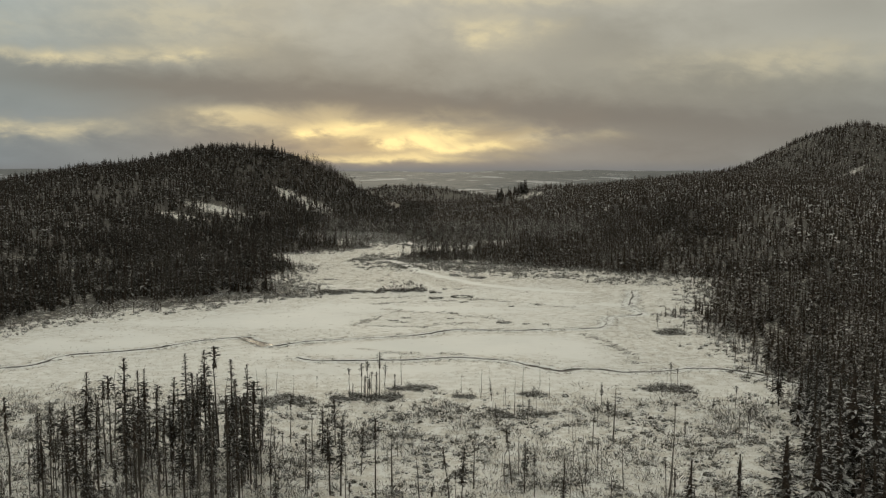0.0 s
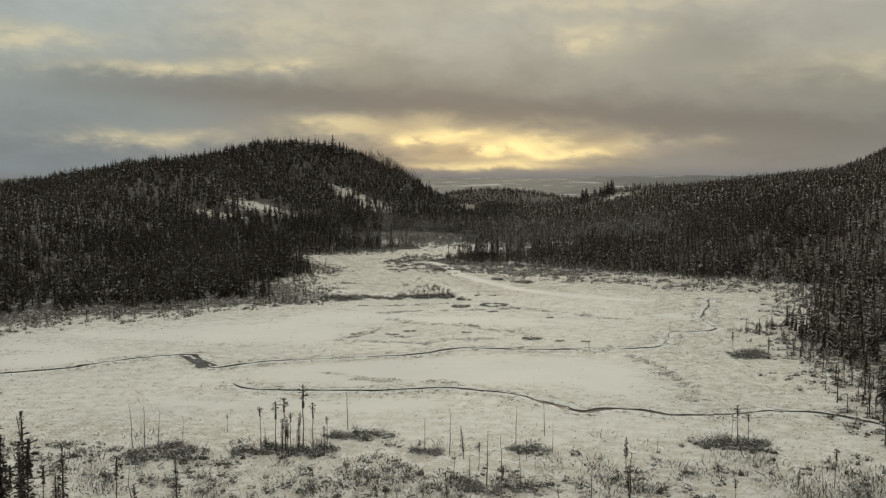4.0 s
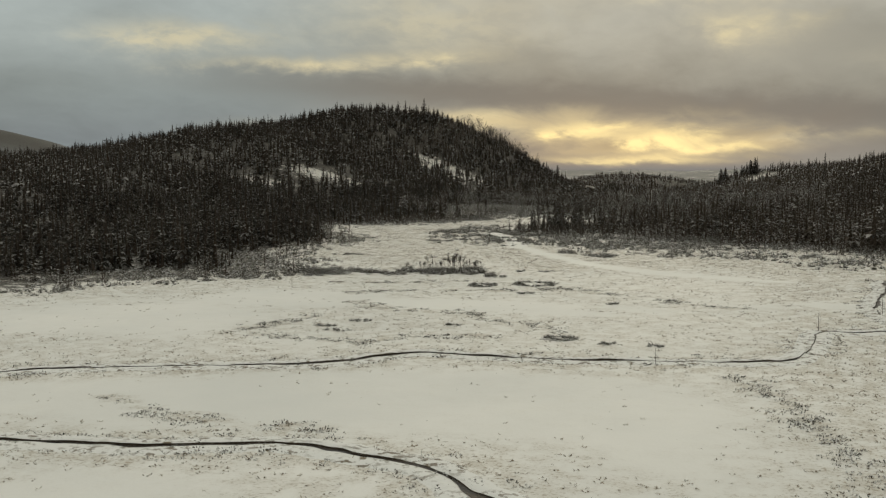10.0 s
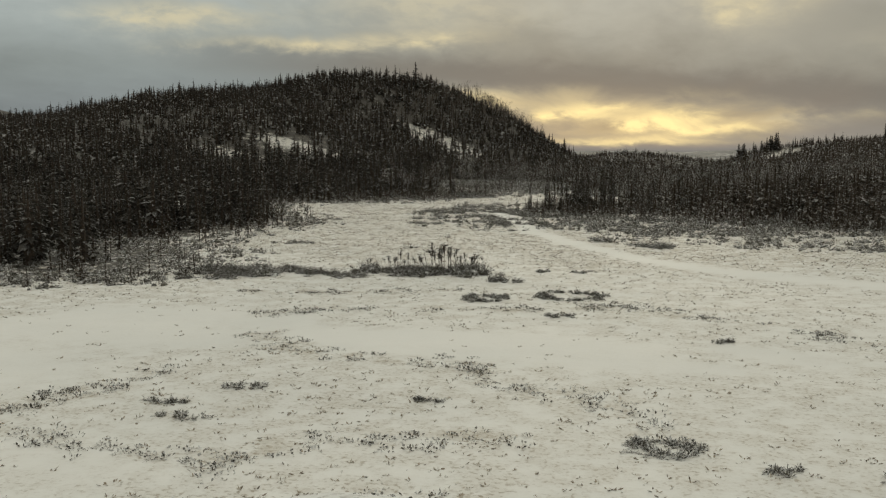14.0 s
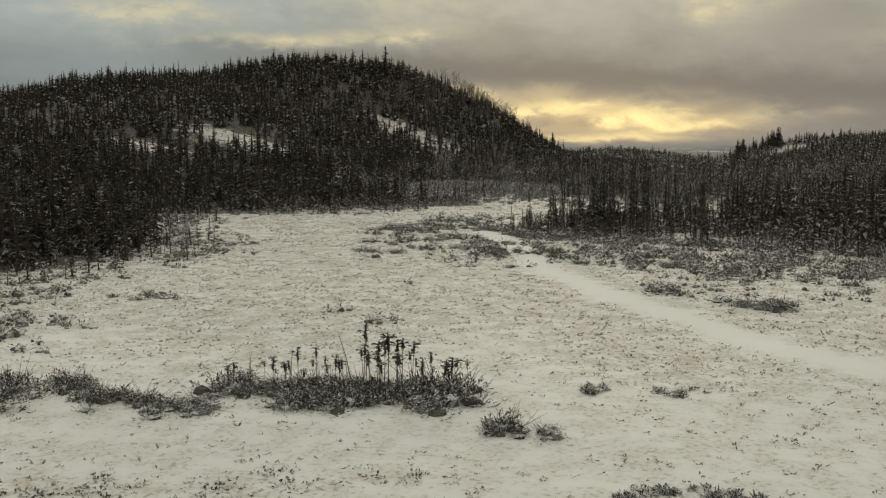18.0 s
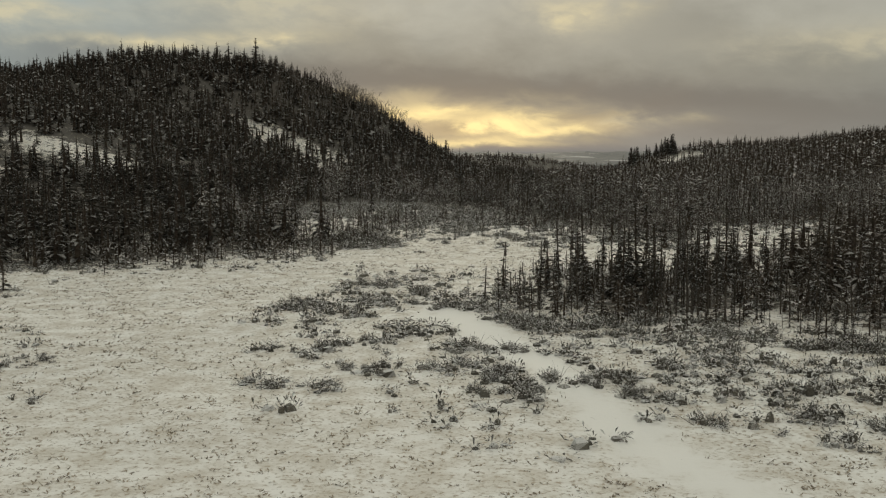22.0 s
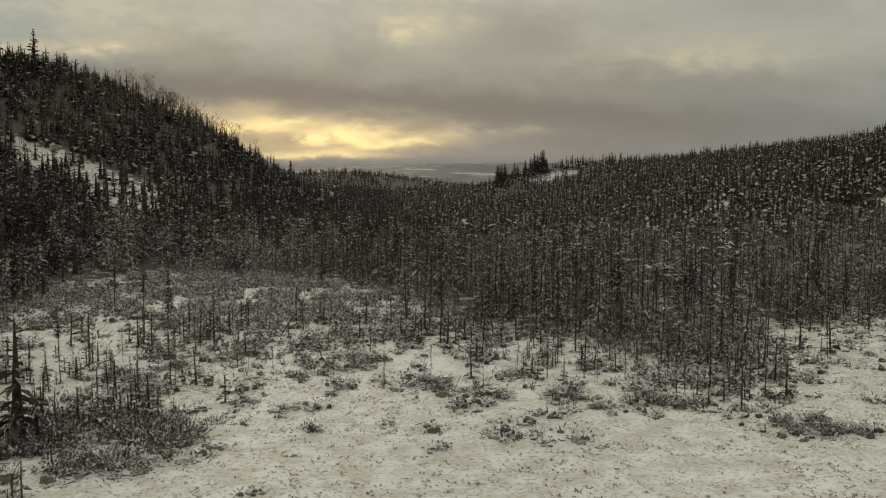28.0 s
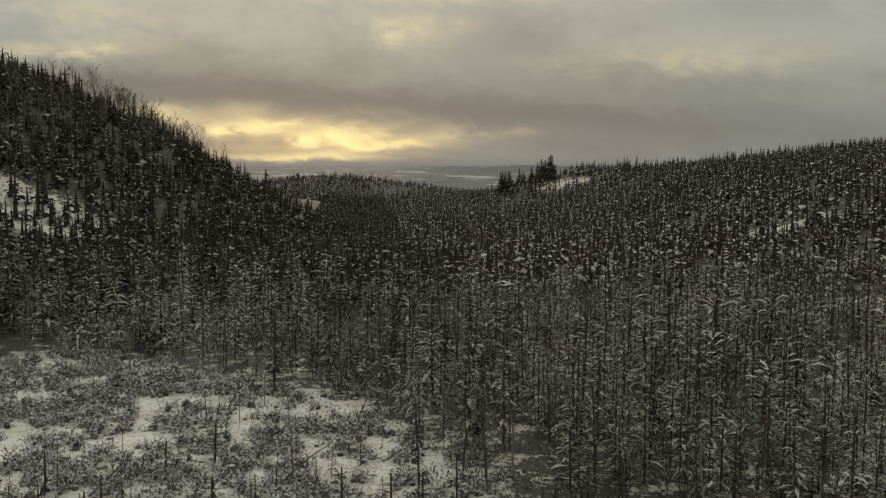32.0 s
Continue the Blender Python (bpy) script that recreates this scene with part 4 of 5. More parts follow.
    plant("brushwood", twigs, x, y, rng.uniform(0.6, 1.4, len(x)), [M_HEATH], "thin grey-brown twigs standing in the snow of the near shore", "undergrowth", rng, 0.0)
    scrub = [heath_mound(rng, 130, rng.uniform(0.6, 1.1), rng.uniform(0.8, 1.5), 0.15, 0.028, 5) for k in range(10)]
    x, y = scatter(rng, -50, 8, 290, 360, 1.5, lambda x, y: (0.55 + 0.45 * smooth(318, 326, y)) * np.maximum(scrubland(x, y) * (0.12 + 0.88 * smooth(312, 330, y + 0.35 * x + 4)), 0.5 * smooth(-3, 1, shore(x, y)) * (1 - smooth(4, 9, shore(x, y))) * (y > 296)) * smooth(0.27, 0.40, fbm(x, y, 6, 67)))
    plant("snowy_scrub", scrub, x, y, rng.uniform(0.5, 1.25, len(x)), [M_SCRUB], "snow-laden scrub between the fen and the wood", "scrub", rng, 0.0)


build_forest()

# ---- trees and shrubs that stand apart ----


def part(name, verts, quads, mat, parent, label=""):
    ob = new(name, mesh_object(name, verts, quads, [mat]))
    ob.parent = parent
    return tagged(ob, label)


def bent_trunk(h, r, rng, sides=6, bend=0.02, top=0.97):
    """A tapered, slightly crooked trunk."""
    n = 5
    cs = np.array([(0, 0, -0.35)] + [(rng.normal(0, bend * h * k / n), rng.normal(0, bend * h * k / n), h * top * k / n) for k in range(1, n + 1)])
    cs[1:, :2] *= 0.5
    rr = np.linspace(r, 0.012, n + 1)
    ang = np.arange(sides) * 2 * math.pi / sides
    v = np.concatenate([c + np.stack([np.cos(ang) * w, np.sin(ang) * w, 0 * ang], 1) for c, w in zip(cs, rr)])
    i = np.arange(sides)
    q = np.concatenate([np.stack([i, (i + 1) % sides, (i + 1) % sides + sides, i + sides], 1) + k * sides for k in range(n)])
    return v, q


def stubs(h, n, rng, lo, hi, ln, rise=0.1, r=0.012):
    """Bare broken branches."""
    out = []
    for _ in range(n):
        f, a, l = rng.uniform(lo, hi), rng.uniform(0, 6.283), ln * rng.uniform(0.4, 1.2)
        p = np.array((0, 0, f * h))
        out.append(tube(p, p + np.array((math.cos(a) * l, math.sin(a) * l, rise * l * rng.uniform(-1, 2))), r, 0.005, 3))
    return join(out)


class Kind:
    """A kind of plant: variants 6 m (or 1 m) tall that are built once and then copied."""

    def __init__(self, name, label, category, group, size, makers):
        self.name, self.label, self.category, self.group, self.size = name, label, category, group, size
        self.makers, self.made = makers, {}
        self.rng = np.random.RandomState(len(name) * 7 + len(makers))

    def stand(self, x, y, h, lean=0.0, sink=0.0):
        k = int(self.rng.randint(len(self.makers)))
        m = pose(x, y, float(land(x, y)) - sink, self.rng.normal(0, 1.2) + lean, self.rng.normal(0, 1.2), self.rng.uniform(0, 360)) @ Matrix.Scale(h / self.size, 4)
        if k not in self.made:
            root = new(self.name)
            root.empty_display_size = 0.3
            tagged(root, self.label, self.category, self.group)
            self.makers[k](root, np.random.RandomState(100 + 13 * k + len(self.name)))
            root.matrix_basis = m
            self.made[k] = root
            return root
        return copy_thing(self.made[k], m @ Matrix.Scale(1 / self.made[k].scale.x, 4))


def make_spruce(bare, rad, club, rows, needle, low, taper=0.6, per=6, core=0.26):
    def build(root, rng):
        h = 6.0
        part("trunk", *bent_trunk(h, 0.07, rng), M_BARK, root)
        r = rad * rng.uniform(0.9, 1.1)
        cv, cq = whorls(h, r, bare, rows, per, rng, 0.4, 0.22, taper, club, 2)
        lo = bare + (0.3 * (1 - bare) if club else 0.04)
        kv, kq = crown_core(h, r * core, lo, 8, 5, rng)
        v, q = join([(cv, cq), (kv, kq)])
        crown = part("crown", v, q, needle, root)
        crown.data.materials.append(M_CORE)
        crown.data.polygons.foreach_set("material_index", np.repeat([0, 1], [len(cq), len(kq)]).astype(np.int32))
        if low:
            tagged(part("deadwood", *stubs(h, low, rng, 0.10, max(bare, 0.2), 0.5), M_DEAD, root, "bare grey lower twigs"), kind="stuff")
    return build


def make_snag(n, ln):
    def build(root, rng):
        part("trunk", *bent_trunk(6.0, 0.07, rng, bend=0.03), M_DEAD, root)
        tagged(part("deadwood", *stubs(6.0, n, rng, 0.2, 0.95, ln, 0.3), M_DEAD, root), kind="stuff")
    return build


def make_larch(root, rng):
    part("trunk", *bent_trunk(6.0, 0.085, rng), M_BARK, root)
    bs = []
    for _ in range(46):
        f, a = rng.uniform(0.12, 0.97), rng.uniform(0, 6.283)
        l = (1.5 - 1.25 * f) * rng.uniform(0.6, 1.1)
        p = np.array((0, 0, f * 6.0))
        e = p + np.array((math.cos(a) * l, math.sin(a) * l, l * rng.uniform(-0.05, 0.3)))
        bs.append(tube(p, e, 0.014, 0.004, 3))
        for t in (0.45, 0.7, 0.9):
            s = p + (e - p) * t
            b = a + rng.choice((-1, 1)) * rng.uniform(0.5, 1.1)
            bs.append(tube(s, s + np.array((math.cos(b), math.sin(b), 0.25)) * 0.28 * l, 0.007, 0.003, 3))
    tagged(part("crown", *join(bs), M_BARK, root), kind="stuff")


def make_heath(rad, h, n, lumps):
    def build(root, rng):
        v, q, _ = heath_mound(rng, int(n * 1.6), rad, h, 0.12, 0.02, lumps, 6, 2)
        part("foliage", v, q, M_HEATH, root)
        tagged(part("stem", *join([tube((rng.normal(0, 0.2), rng.normal(0, 0.2), -0.1), (rng.normal(0, rad * 0.4), rng.normal(0, rad * 0.4), h * rng.uniform(0.6, 1.1)), 0.011, 0.004, 3) for _ in range(8)]), M_BARK, root), kind="stuff")
    return build


BLACK = Kind("black_spruce", "slender dark black spruce lightly dusted with snow", "tree", "black spruces", 6.0,
             [make_spruce(b, r, False, 26, M_NEEDLE, 14, 0.55) for b, r in ((0.22, 0.62), (0.34, 0.55), (0.16, 0.75), (0.42, 0.6), (0.28, 0.5))])
CLUB = Kind("club_spruce", "thin bare-stemmed spruce with a dark clubbed top", "tree", "club-topped spruces", 6.0,
            [make_spruce(b, r, True, 12, M_NEEDLE, 18) for b, r in ((0.62, 0.75), (0.70, 0.65), (0.52, 0.75), (0.64, 0.85))])
SNOWY = Kind("snowy_spruce", "full conical spruce with snow-laden branches", "tree", "snowy spruces", 6.0,
             [make_spruce(b, r, False, 26, M_SNOWY, 0, 0.85, 7, 0.3) for b, r in ((0.04, 1.25), (0.06, 1.1), (0.05, 1.4))])
DWARF = Kind("dwarf_spruce", "stunted spruce with a dark tufted head above the heath", "tree", "dwarf spruces", 6.0,
             [make_spruce(b, r, True, 9, M_NEEDLE, 12) for b, r in ((0.62, 1.25), (0.70, 1.1), (0.55, 1.35))])
TALL = Kind("tall_spruce", "broad dark spruce standing above its neighbours", "tree", "tall spruces", 6.0, [make_spruce(b, r, False, 17, M_DARK, 6, 0.8, 7, 0.3) for b, r in ((0.08, 1.7), (0.05, 1.5))])
SNAG = Kind("dead_snag", "dead leafless spruce stem with broken twigs", "dead tree", "dead snags", 6.0, [make_snag(n, l) for n, l in ((16, 0.35), (9, 0.25), (26, 0.5), (5, 0.2))])
LARCH = Kind("larch", "bare brown larch with fine spreading twigs", "tree", "larches", 6.0, [make_larch, make_larch])
HEATH = Kind("heath_shrub", "low evergreen heath shrub dusted with snow", "shrub", "heath shrubs", 1.0, [make_heath(r, h, n, k) for r, h, n, k in ((1.1, 0.65, 330, 8), (0.9, 0.75, 280, 7), (1.4, 0.6, 380, 11), (0.75, 0.6, 210, 5), (1.2, 0.85, 360, 9))])

# stand of tall spruces on the near shore
SHORE_STAND = [(-29.4, 81.8, 9), (-27.1, 85.2, 9.5), (-28.4, 85.2, 8), (-25.8, 84.9, 8.5), (-23.0, 89.9, 9), (-21.1, 88.9, 9.5), (-20.5, 91.1, 9.5), (-18.3, 87.1, 9),
               (-17.1, 87.6, 8.5), (-30.7, 76.2, 7), (-33.9, 77.7, 8), (-24.4, 84.9, 7), (-23.6, 86.8, 7.5), (-8.0, 77.8, 6.5), (-5.2, 77.0, 6.5), (-19.9, 81.5, 9),
               (-18.6, 79.6, 8.5), (-20.0, 79.7, 8), (-16.4, 75.7, 8.5), (-15.6, 76.0, 8), (-27.0, 77.8, 8), (-28.2, 76.2, 7.5), (-29.0, 73.6, 6), (6.5, 78.7, 4.2)]
for k, (x, y, h) in enumerate(SHORE_STAND):
    (CLUB if k % 4 == 2 else BLACK).stand(x, y, h)
fill = np.random.RandomState(5)
for _ in range(190):
    x, y = fill.normal(-23, 8.5), fill.uniform(69, 93)
    (BLACK, CLUB, CLUB, SNAG, BLACK)[fill.randint(5)].stand(x, y, (2.0 + 5.6 * fill.rand() ** 1.4) * (1.0 if x > -36 else 0.8))
for _ in range(26):
    (SNAG, CLUB, LARCH, BLACK)[fill.randint(4)].stand(fill.uniform(-12, 18), fill.uniform(68, 84), fill.uniform(2.5, 5.0), fill.normal(0, 4))
for x, y, h in ((23.1, 66.7, 8), (25.6, 67.9, 9.5), (31.4, 76.1, 11), (30.2, 75.3, 10), (31.8, 72.7, 12), (20.7, 69, 6), (17.2, 69.3, 5.5), (33.5, 82, 9.5), (35, 88, 9), (29, 72, 8.5), (34, 78, 10.5),
                (36, 93, 8), (37, 99, 7.5), (27.5, 70, 7.5), (33, 70, 10), (38.5, 105, 7), (32, 86, 6.5)):
    SNOWY.stand(x, y, h)
for _ in range(28):
    y = fill.uniform(66, 110)
    (SNOWY, BLACK, BLACK)[fill.randint(3)].stand(fill.uniform(0, 7) + 30 + 0.12 * (y - 66), y, fill.uniform(3.5, 8))
# scattered stems on the near fen
for kind, spots in ((LARCH, ((16.0, 93.4, 5.5), (37.9, 130.0, 4.6), (2.5, 79.5, 5.0), (-4.0, 78.0, 5.6), (27.6, 168.5, 1.6), (33.6, 178.5, 1.6), (16.6, 154.7, 1.1))),
                    (SNAG, ((13.7, 90.8, 5.5), (17.8, 77.8, 7.3), (28.0, 94.1, 3.7), (11.3, 116.3, 3.2), (4.2, 110.4, 3.5), (13.6, 84.9, 2.5), (7.4, 103.0, 4.2), (6.2, 103.0, 2.7), (9.7, 103, 2.7), (29.6, 103.2, 2.7),
                            (-4.8, 116.9, 3.6), (2.1, 112.5, 2.3), (9.1, 113.6, 3.2), (25.9, 115.8, 2.2), (19.8, 112.2, 1.4), (-18.4, 110.3, 3.0), (-19.4, 110.1, 3.4), (-20.3, 109.9, 3.6), (-16.5, 110.4, 2.6), (8.4, 104.2, 3.4))),
                    (CLUB, ((-7.0, 110.4, 5.2), (-8.2, 109.7, 4.3), (-8.9, 109.5, 4.1), (-10.3, 110.4, 3.4), (-6.4, 111.1, 3.7), (-14.5, 115.3, 1.4), (-5.3, 111.2, 2.5), (-7.8, 109.7, 3.1), (-5.3, 110.1, 2.1),
                            (27.4, 116.6, 2.1), (26.2, 114.7, 3.2), (7.2, 77.6, 3.4), (-8.5, 110.0, 2.6), (-7.4, 110.8, 2.9), (-8.0, 109.2, 2.2))),
                    (BLACK, ((-8.0, 109.6, 2.8), (-7.3, 110.0, 2.5), (-8.6, 110.3, 2.3), (-9.9, 110.2, 1.8), (33.5, 157, 2.4), (36.5, 152, 2.6)))):
    for x, y, h in spots:
        kind.stand(x, y, h, fill.normal(0, 3) if kind is SNAG else 0)
for _ in range(34):
    x, y = fill.uniform(-2, 32), fill.uniform(84, 112)
    (SNAG, SNAG, CLUB, BLACK)[fill.randint(4)].stand(x, y, fill.uniform(1.0, 2.8), fill.normal(0, 5))
# small spruces of the islet in the fen
for x, y, h in ((-6.6, 201.7, 2.1), (-9.8, 201.4, 1.5), (-9.6, 202.8, 1.2), (-11.1, 201.6, 0.9), (-6.9, 201.6, 1.8), (-6.4, 202.1, 1.7), (-5.9, 202.7, 1.0), (-5.0, 201.6, 1.0), (-4.4, 201.3, 1.0), (-7.2, 201.5, 1.5),
                (-8.0, 203.7, 1.9), (-7.0, 202.6, 1.6), (-6.2, 201.3, 1.4), (-5.4, 202.0, 1.2), (-7.7, 202.4, 1.5)):
    DWARF.stand(x, y, h)
for _ in range(34):
    x = fill.uniform(-12.5, -3.6)
    DWARF.stand(x, fill.normal(201.5, 0.6), fill.uniform(0.8, 1.15) * (1.0 + 0.65 * max(0.0, 1 - abs(x + 6.3) / 3)), fill.normal(0, 5))
for x, y, h, l in ((-7.6, 201.0, 2.4, 14), (-9.9, 200.9, 1.7, 6), (-8.4, 202.8, 1.5, -8)):
    SNAG.stand(x, y, h, l)
# dark clump on the spit
for k, (x, y, h) in enumerate(((-10.6, 270.0, 3.2), (-7.1, 269.5, 4.6), (-8.3, 268.5, 3.4), (-8.0, 268.8, 3.6), (-5.5, 269.8, 5), (-4.3, 269.9, 4.2), (-4.0, 267.1, 5), (-3.6, 266.3, 5.2), (-3.2, 264.8, 4.5), (-2.4, 263.7, 6),
                               (-2.7, 264.2, 6), (-2.0, 262.9, 5), (-1.3, 263.5, 5), (-0.4, 264.2, 5.4), (-0.1, 263.5, 5), (-0.1, 262.1, 6), (0.3, 262.9, 5), (0.8, 262.9, 4.8), (0.9, 261.2, 5.2), (1.2, 260.3, 4.8),
                               (1.3, 258.4, 6.2), (-2.4, 262.1, 4.6), (-1.8, 260.9, 4.6))):
    (BLACK if k % 3 else CLUB).stand(x, y, h)
for _ in range(78):
    x = fill.uniform(-8, 24)
    y = 260 - 0.32 * (x + 4) + fill.uniform(0, 16) * (0.35 + 0.65 * min(1, (x + 9) / 9))
    (BLACK, BLACK, BLACK, CLUB, SNAG)[fill.randint(5)].stand(x, y, fill.uniform(2.0, 5.0))
for _ in range(46):
    x = fill.uniform(-12, 24)
    HEATH.stand(x, 257.5 - 0.36 * (x + 4) + fill.normal(0, 2.6), fill.uniform(0.8, 1.7))
for _ in range(60):
    x = fill.uniform(-11, 24)
    (BLACK, LARCH, SNAG, BLACK)[fill.randint(4)].stand(x, 259.5 - 0.34 * (x + 4) + fill.normal(0, 2.4), fill.uniform(0.7, 2.3), fill.normal(0, 3))
for _ in range(26):
    x = fill.uniform(-24, 12)
    (LARCH, CLUB, CLUB, SNAG)[fill.randint(4)].stand(x, 309 + 0.022 * (x - 5) ** 2 * 0.5 + fill.normal(0, 3.0), fill.uniform(0.7, 2.4), fill.normal(0, 3))
# first trees of the wood beyond the fen
n = 0
while n < 150:
    x, y = fill.uniform(-34, 34), fill.uniform(303, 352)
    if fill.rand() < float(wooded(np.array([x]), np.array([y]))[0]):
        (BLACK, CLUB, BLACK, SNAG, LARCH, BLACK, CLUB)[fill.randint(7)].stand(x, y, fill.uniform(2.6, 5.8), fill.normal(0, 1.5))
        n += 1
for x, y, l, h in ((-14, 340, 62, 5.0), (-9.5, 333, 48, 4.5), (-20, 322, 40, 4.2), (-2, 330, 70, 4.0), (9, 318, 35, 4.0), (-24, 330, 55, 4.4), (-11, 327, 66, 3.6), (-17, 331, -50, 4.0), (2, 322, 58, 4.5), (14, 327, -45, 4.0), (-6, 344, 60, 4.2), (7, 336, 52, 4.8), (20, 333, 64, 4.0)):
    SNAG.stand(x, y, h, l)
# landmark trees on the skyline
for kind, x, y, h in ((TALL, -75.1, 449.7, 9.0), (TALL, -126, 440, 6.5), (TALL, -31.9, 491, 6.0), (BLACK, 52, 369, 10.5)):
    kind.stand(x, y, h)

for _ in range(30):
    TALL.stand(fill.uniform(33, 53), fill.uniform(630, 642), fill.uniform(4.5, 8.5))

# heath shrubs
SHRUBS = [(-19.3, 259.1), (-21.9, 261.6), (-17.4, 264.0), (-14.2, 262.8), (-16.3, 267.3), (-19.9, 270.7), (-15.5, 245.0), (-11.7, 246.4), (-10.4, 245.2), (-7.8, 243.4), (-10.6, 241.7), (-5.7, 244.9), (-4.6, 244.1),
          (-10.9, 251.3), (-8.6, 256.8), (-6.3, 253.8), (-17.1, 251.9), (-18.2, 243.7), (-4.6, 242.3), (-1.7, 240.4), (2.6, 238.9), (6.2, 236.4), (2.9, 226.9), (6.9, 223.0), (8.1, 222.1), (-18.2, 304.1),
          (-4.5, 304.8), (-14.4, 312.1), (-7.0, 308.7), (-10.1, 307.6), (-2.4, 303.3), (-0.4, 302.8), (3.5, 299.0), (6.6, 297.8), (-27.5, 310.2), (-25.3, 312.9), (-20.4, 195.7), (-28.4, 191.3), (-33.1, 190.2), (-24.1, 194.1), (-1.5, 197.2)]
for x, y in SHRUBS:
    for _ in range(3):
        HEATH.stand(x + fill.normal(0, 0.9), y + fill.normal(0, 0.7), fill.uniform(0.5, 1.15))
for x, y, rx, ry, n, h in ((-9.2, 200.9, 3.4, 1.1, 22, 1.15), (-5.8, 201.4, 2.0, 0.9, 12, 1.25), (-14.0, 198.6, 2.0, 0.8, 9, 0.95), (-17, 200.0, 1.4, 0.7, 6, 0.9), (-21.5, 198.2, 2.4, 2.0, 16, 1.25), (-8, 110, 4.5, 1.4, 16, 1.2), (-18.5, 108.5, 4.0, 2.0, 14, 1.3), (-4, 115, 2.2, 0.8, 8, 1.0),
                           (26, 114.8, 3.4, 1.4, 12, 1.2), (9.3, 112, 1.6, 0.7, 6, 0.9), (2.5, 111, 1.3, 0.6, 5, 0.8), (34.8, 153, 2.2, 2.4, 12, 1.3), (-25.5, 298, 4.5, 3.5, 26, 1.6), (8, 103, 3.2, 1.4, 8, 1.1)):
    for _ in range(n):
        a, r = fill.uniform(0, 6.283), math.sqrt(fill.rand())
        HEATH.stand(x + rx * r * math.cos(a), y + ry * r * math.sin(a), h * fill.uniform(0.7, 1.2))


def build_heath():
    rng = np.random.RandomState(33)
    low = [heath_mound(rng, 40, rng.uniform(0.5, 1.1), rng.uniform(0.3, 0.8), 0.15, 0.026, 3, 4, 2) for k in range(12)]
    mat = [heath_mound(rng, 44, rng.uniform(0.3, 0.5), 0.12, 0.13, 0.02, 2) for k in range(8)]

    def belt(x, y):
        d = shore(x, y)
        left = (1 - smooth(-26, -20, x)) * smooth(140, 155, y) * (1 - smooth(212, 224, y))
        k = smooth(-7, 0.5, d) * (1 - smooth(2 + 7 * left, 6 + 7 * left, d)) * (1 + 0.5 * left)
        k = np.maximum(k, smooth(-24, -9, d) * (1 - smooth(0, 6, d)) * smooth(206, 218, y) * (1 - smooth(258, 268, y)) * smooth(-16, -8, x))
        k = np.maximum(k, 1.0 * (1 - smooth(100, 116, y)) * (1 - smooth(0, 6, d)) * smooth(0.28, 0.46, fbm(x, y, 9, 83)))
        k = np.maximum(k, 0.75 * smooth(250, 262, y) * (1 - smooth(272, 284, y)) * (1 - smooth(6, 13, np.abs(x + 12))))
        k = np.maximum(k, 0.85 * smooth(288, 312, y + 0.35 * (-x - 15)) * (d < 3) * (y > 270))
        k = np.maximum(k, 0.8 * (1 - smooth(0.7, 1.2, np.hypot((x - 16) / 15, (y - 232) / 10))))
        k = np.maximum(k, 1.0 * (1 - smooth(0.7, 1.2, np.hypot((x - 30) / 18, (y - 232) / 12))))
        k = np.maximum(k, 0.5 * (1 - smooth(0.7, 1.2, np.hypot((x + 13) / 9, (y - 258) / 20))))
        k = k * smooth(0.26, 0.48, fbm(x, y, 6.5, 81)) * smooth(0.7, 2.0, path_distance(x, y, CHANNEL))
        return k * sector(x, y) * smooth(60, 70, y) * (y < 345)

    x, y = scatter(rng, -110, 75, 60, 345, 0.75, belt)
    plant("heath", low, x, y, rng.uniform(0.6, 1.5, len(x)), [M_HEATH], "snow-dusted heath along the edge of the fen", "heath", rng, 0.0)
    tall = [heath_mound(rng, 90, rng.uniform(0.6, 1.1), rng.uniform(0.6, 1.2), 0.15, 0.028, 5, 4, 2) for k in range(8)]
    x, y = scatter(rng, -28, 48, 222, 275, 0.5, lambda x, y: np.maximum(1 - smooth(0.7, 1.15, np.hypot((x - 15) / 20, (y - 245) / 11)), 0.6 * (1 - smooth(0.6, 1.2, np.hypot((x + 15) / 10, (y - 260) / 13)))) * smooth(0.30, 0.46, fbm(x, y, 7, 85)) * smooth(1.5, 3.0, path_distance(x, y, CHANNEL)))
    plant("heath", tall, x, y, rng.uniform(0.6, 1.3, len(x)), [M_HEATH], "waist-high snowy heath bushes before the spruces", "heath", rng, 0.0)
    # low mats and rings of heath on the open fen
    for cx, cy, rx, ry, hole, n in ((-1.4, 190.2, 1.5, 1.4, 0.35, 66), (3.6, 192.0, 2.3, 1.9, 0.55, 96), (3.9, 185.0, 0.8, 0.7, 0, 14), (9.7, 162.1, 1.6, 1.0, 0.2, 34), (-8.1, 163.5, 1.0, 0.4, 0, 9), (-6.1, 166.3, 0.8, 0.4, 0, 8),
                                     (-6.5, 162.0, 0.9, 0.35, 0, 8), (1.3, 165.9, 0.8, 0.4, 0, 8), (13.3, 160.3, 0.7, 0.4, 0, 7), (16.6, 160.3, 0.8, 0.4, 0, 8), (12.3, 179.4, 0.8, 0.5, 0, 8), (0.4, 203.5, 0.8, 0.7, 0, 12), (3.3, 203.7, 0.9, 0.7, 0, 12),
                                     (-25, 219.4, 2.5, 1.6, 0, 26), (-31.7, 245.8, 2.0, 2.0, 0, 22)):
        a, r = rng.uniform(0, 6.283, n), np.sqrt(rng.uniform(hole * hole, 1, n))
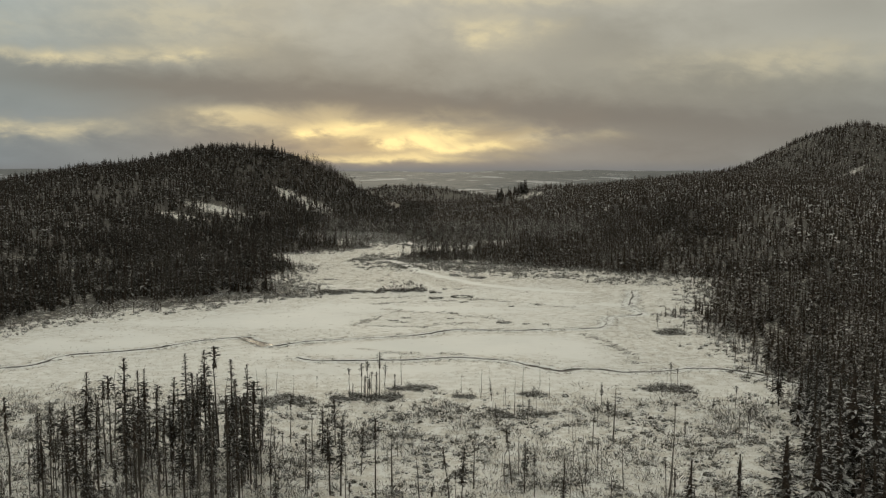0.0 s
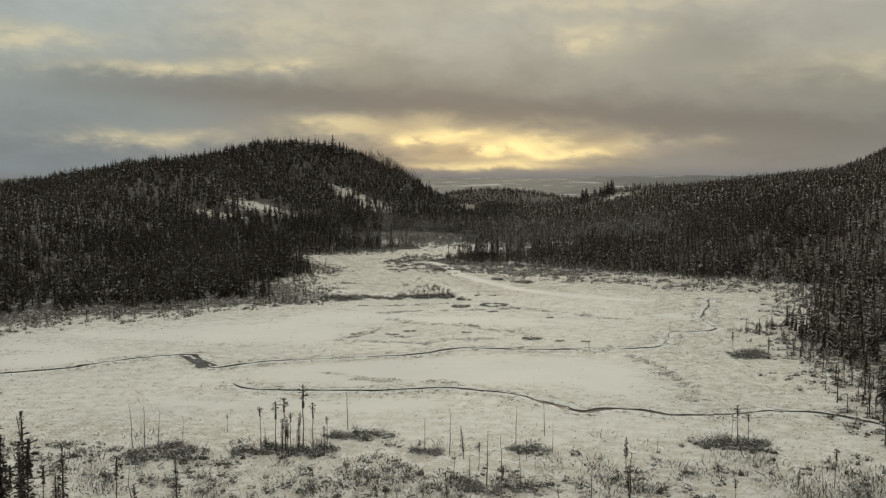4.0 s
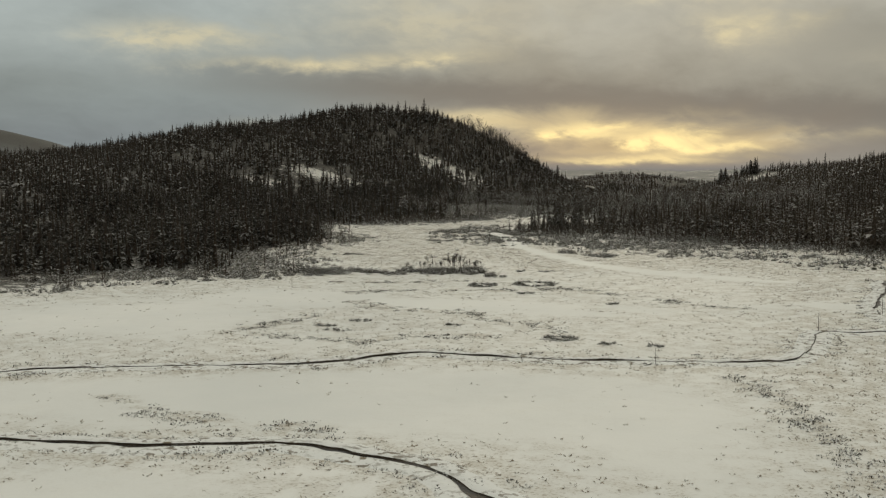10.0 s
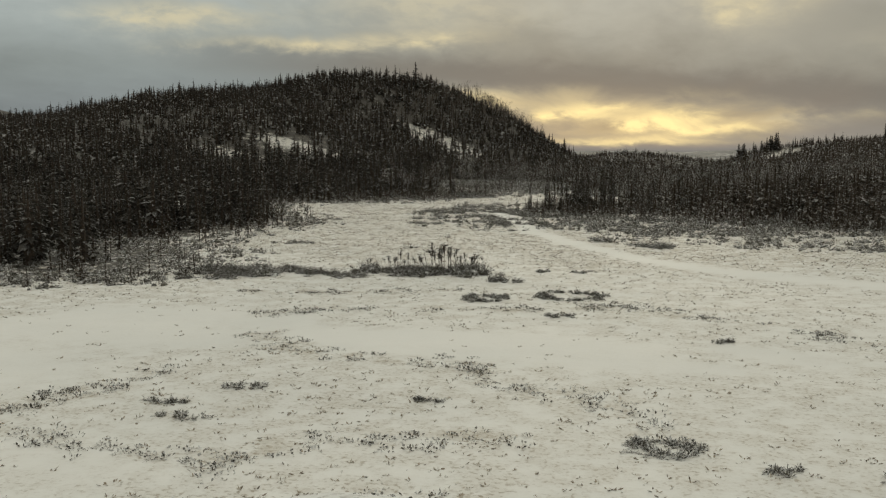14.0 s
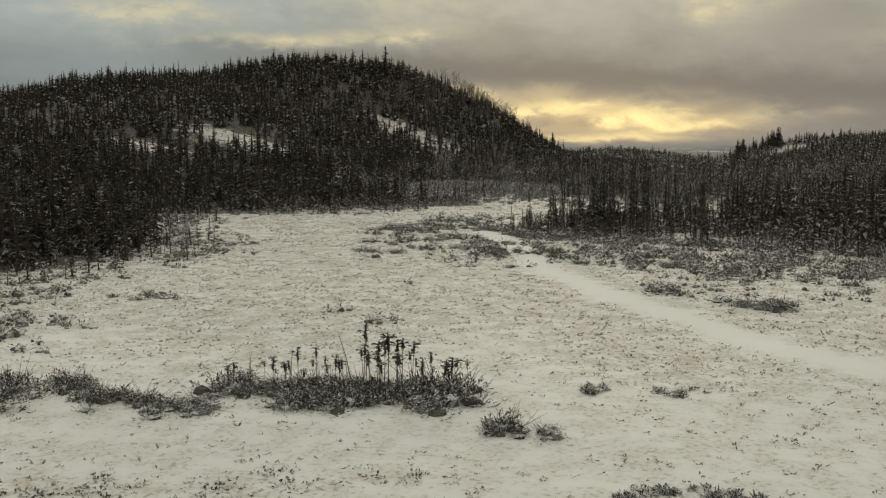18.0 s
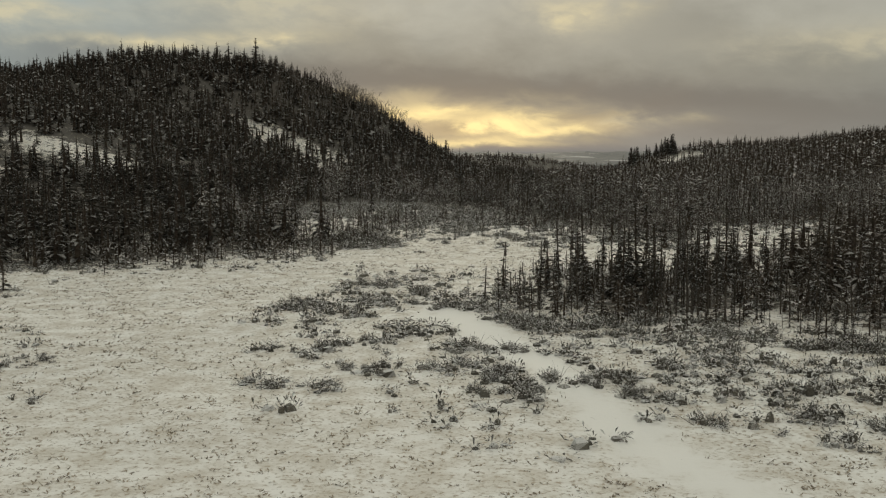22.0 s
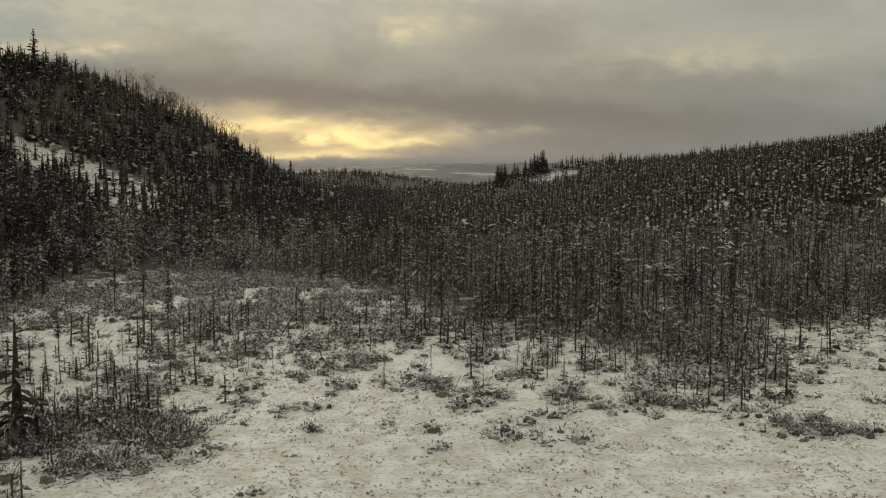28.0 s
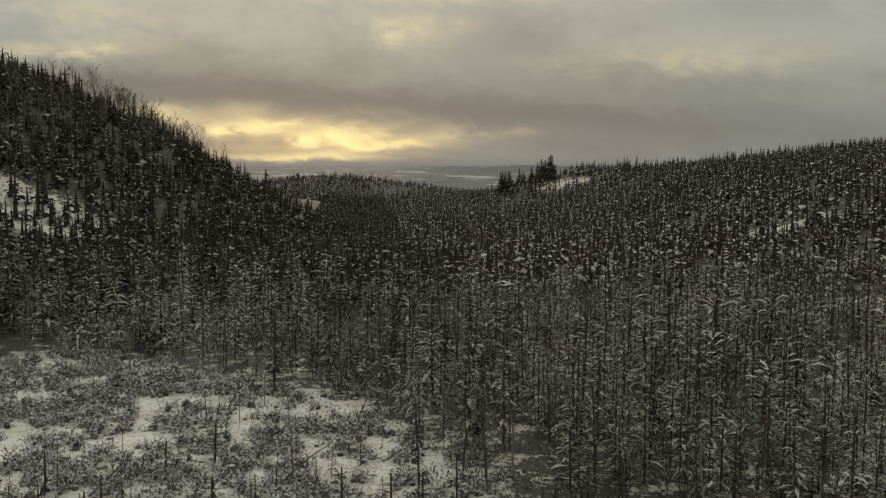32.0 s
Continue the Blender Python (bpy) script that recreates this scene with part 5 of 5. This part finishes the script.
        plant("heath_mat", mat, cx + rx * r * np.cos(a), cy + ry * r * np.sin(a), rng.uniform(0.6, 1.15, n), [M_HEATH], "flat ring of grey heath on the snow" if hole > 0.3 else "low grey mat of heath on the open snow", "shrub", rng, 0.0)
    # sedge tufts
    tufts = []
    for k in range(8):
        n = 5
        a = rng.uniform(0, 6.283, n)
        base = np.stack([rng.normal(0, 0.07, n), rng.normal(0, 0.07, n), np.zeros(n) - 0.01], 1)
        out = np.stack([np.cos(a), np.sin(a), rng.uniform(0.25, 1.0, n)], 1)
        out /= np.linalg.norm(out, axis=1)[:, None]
        v, q = sprays(base, out, rng.uniform(0.06, 0.17, n), rng.uniform(0.015, 0.03, n), np.zeros(n), rng)
        tufts.append((v, q, np.zeros(n, int)))
    # bands of tufts: old water lines in the fen and the banks of the brook
    pads = [brush_template(rng, 15, rng.uniform(0.22, 0.42), 0.05, 0.12, 0.03) for k in range(8)]
    for v, q, s in pads:
        v[:, 2] *= 0.7

    def band(x, y):
        k = 0 * x
        for way in SEDGE_LINES:
            k = np.maximum(k, 1 - smooth(0.4, 1.5, path_distance(x, y, way) + (fbm(x, y, 3, 50) - 0.5) * 2.2))
        for way in (BROOK, BROOK_NEAR):
            d = path_distance(x, y, way) + (fbm(x, y, 4, 52) - 0.5) * 1.6
            k = np.maximum(k, 0.55 * smooth(0.25, 0.5, d) * (1 - smooth(0.8, 2.6, d)))
        return k * smooth(0.34, 0.52, fbm(x, y, 2.4, 53))

    x, y = scatter(rng, -60, 44, 112, 204, 4.5, band)
    plant("sedge", pads, x, y, rng.uniform(0.5, 1.3, len(x)), [M_TUFT], "bands of low grey-brown tufts along the water lines", "grass", rng, 0.0)
    x, y = scatter(rng, -75, 52, 70, 320, 4.2, lambda x, y: tuftness(x, y) * smooth(0.25, 0.55, fbm(x, y, 2.6, 91)) * (edge_distance(x, y, BOG) < 1))
    plant("sedge", tufts, x, y, rng.uniform(0.5, 1.3, len(x)), [M_SEDGE], "dry tawny sedge tufts standing out of the snow", "grass", rng, 0.0)


build_heath()
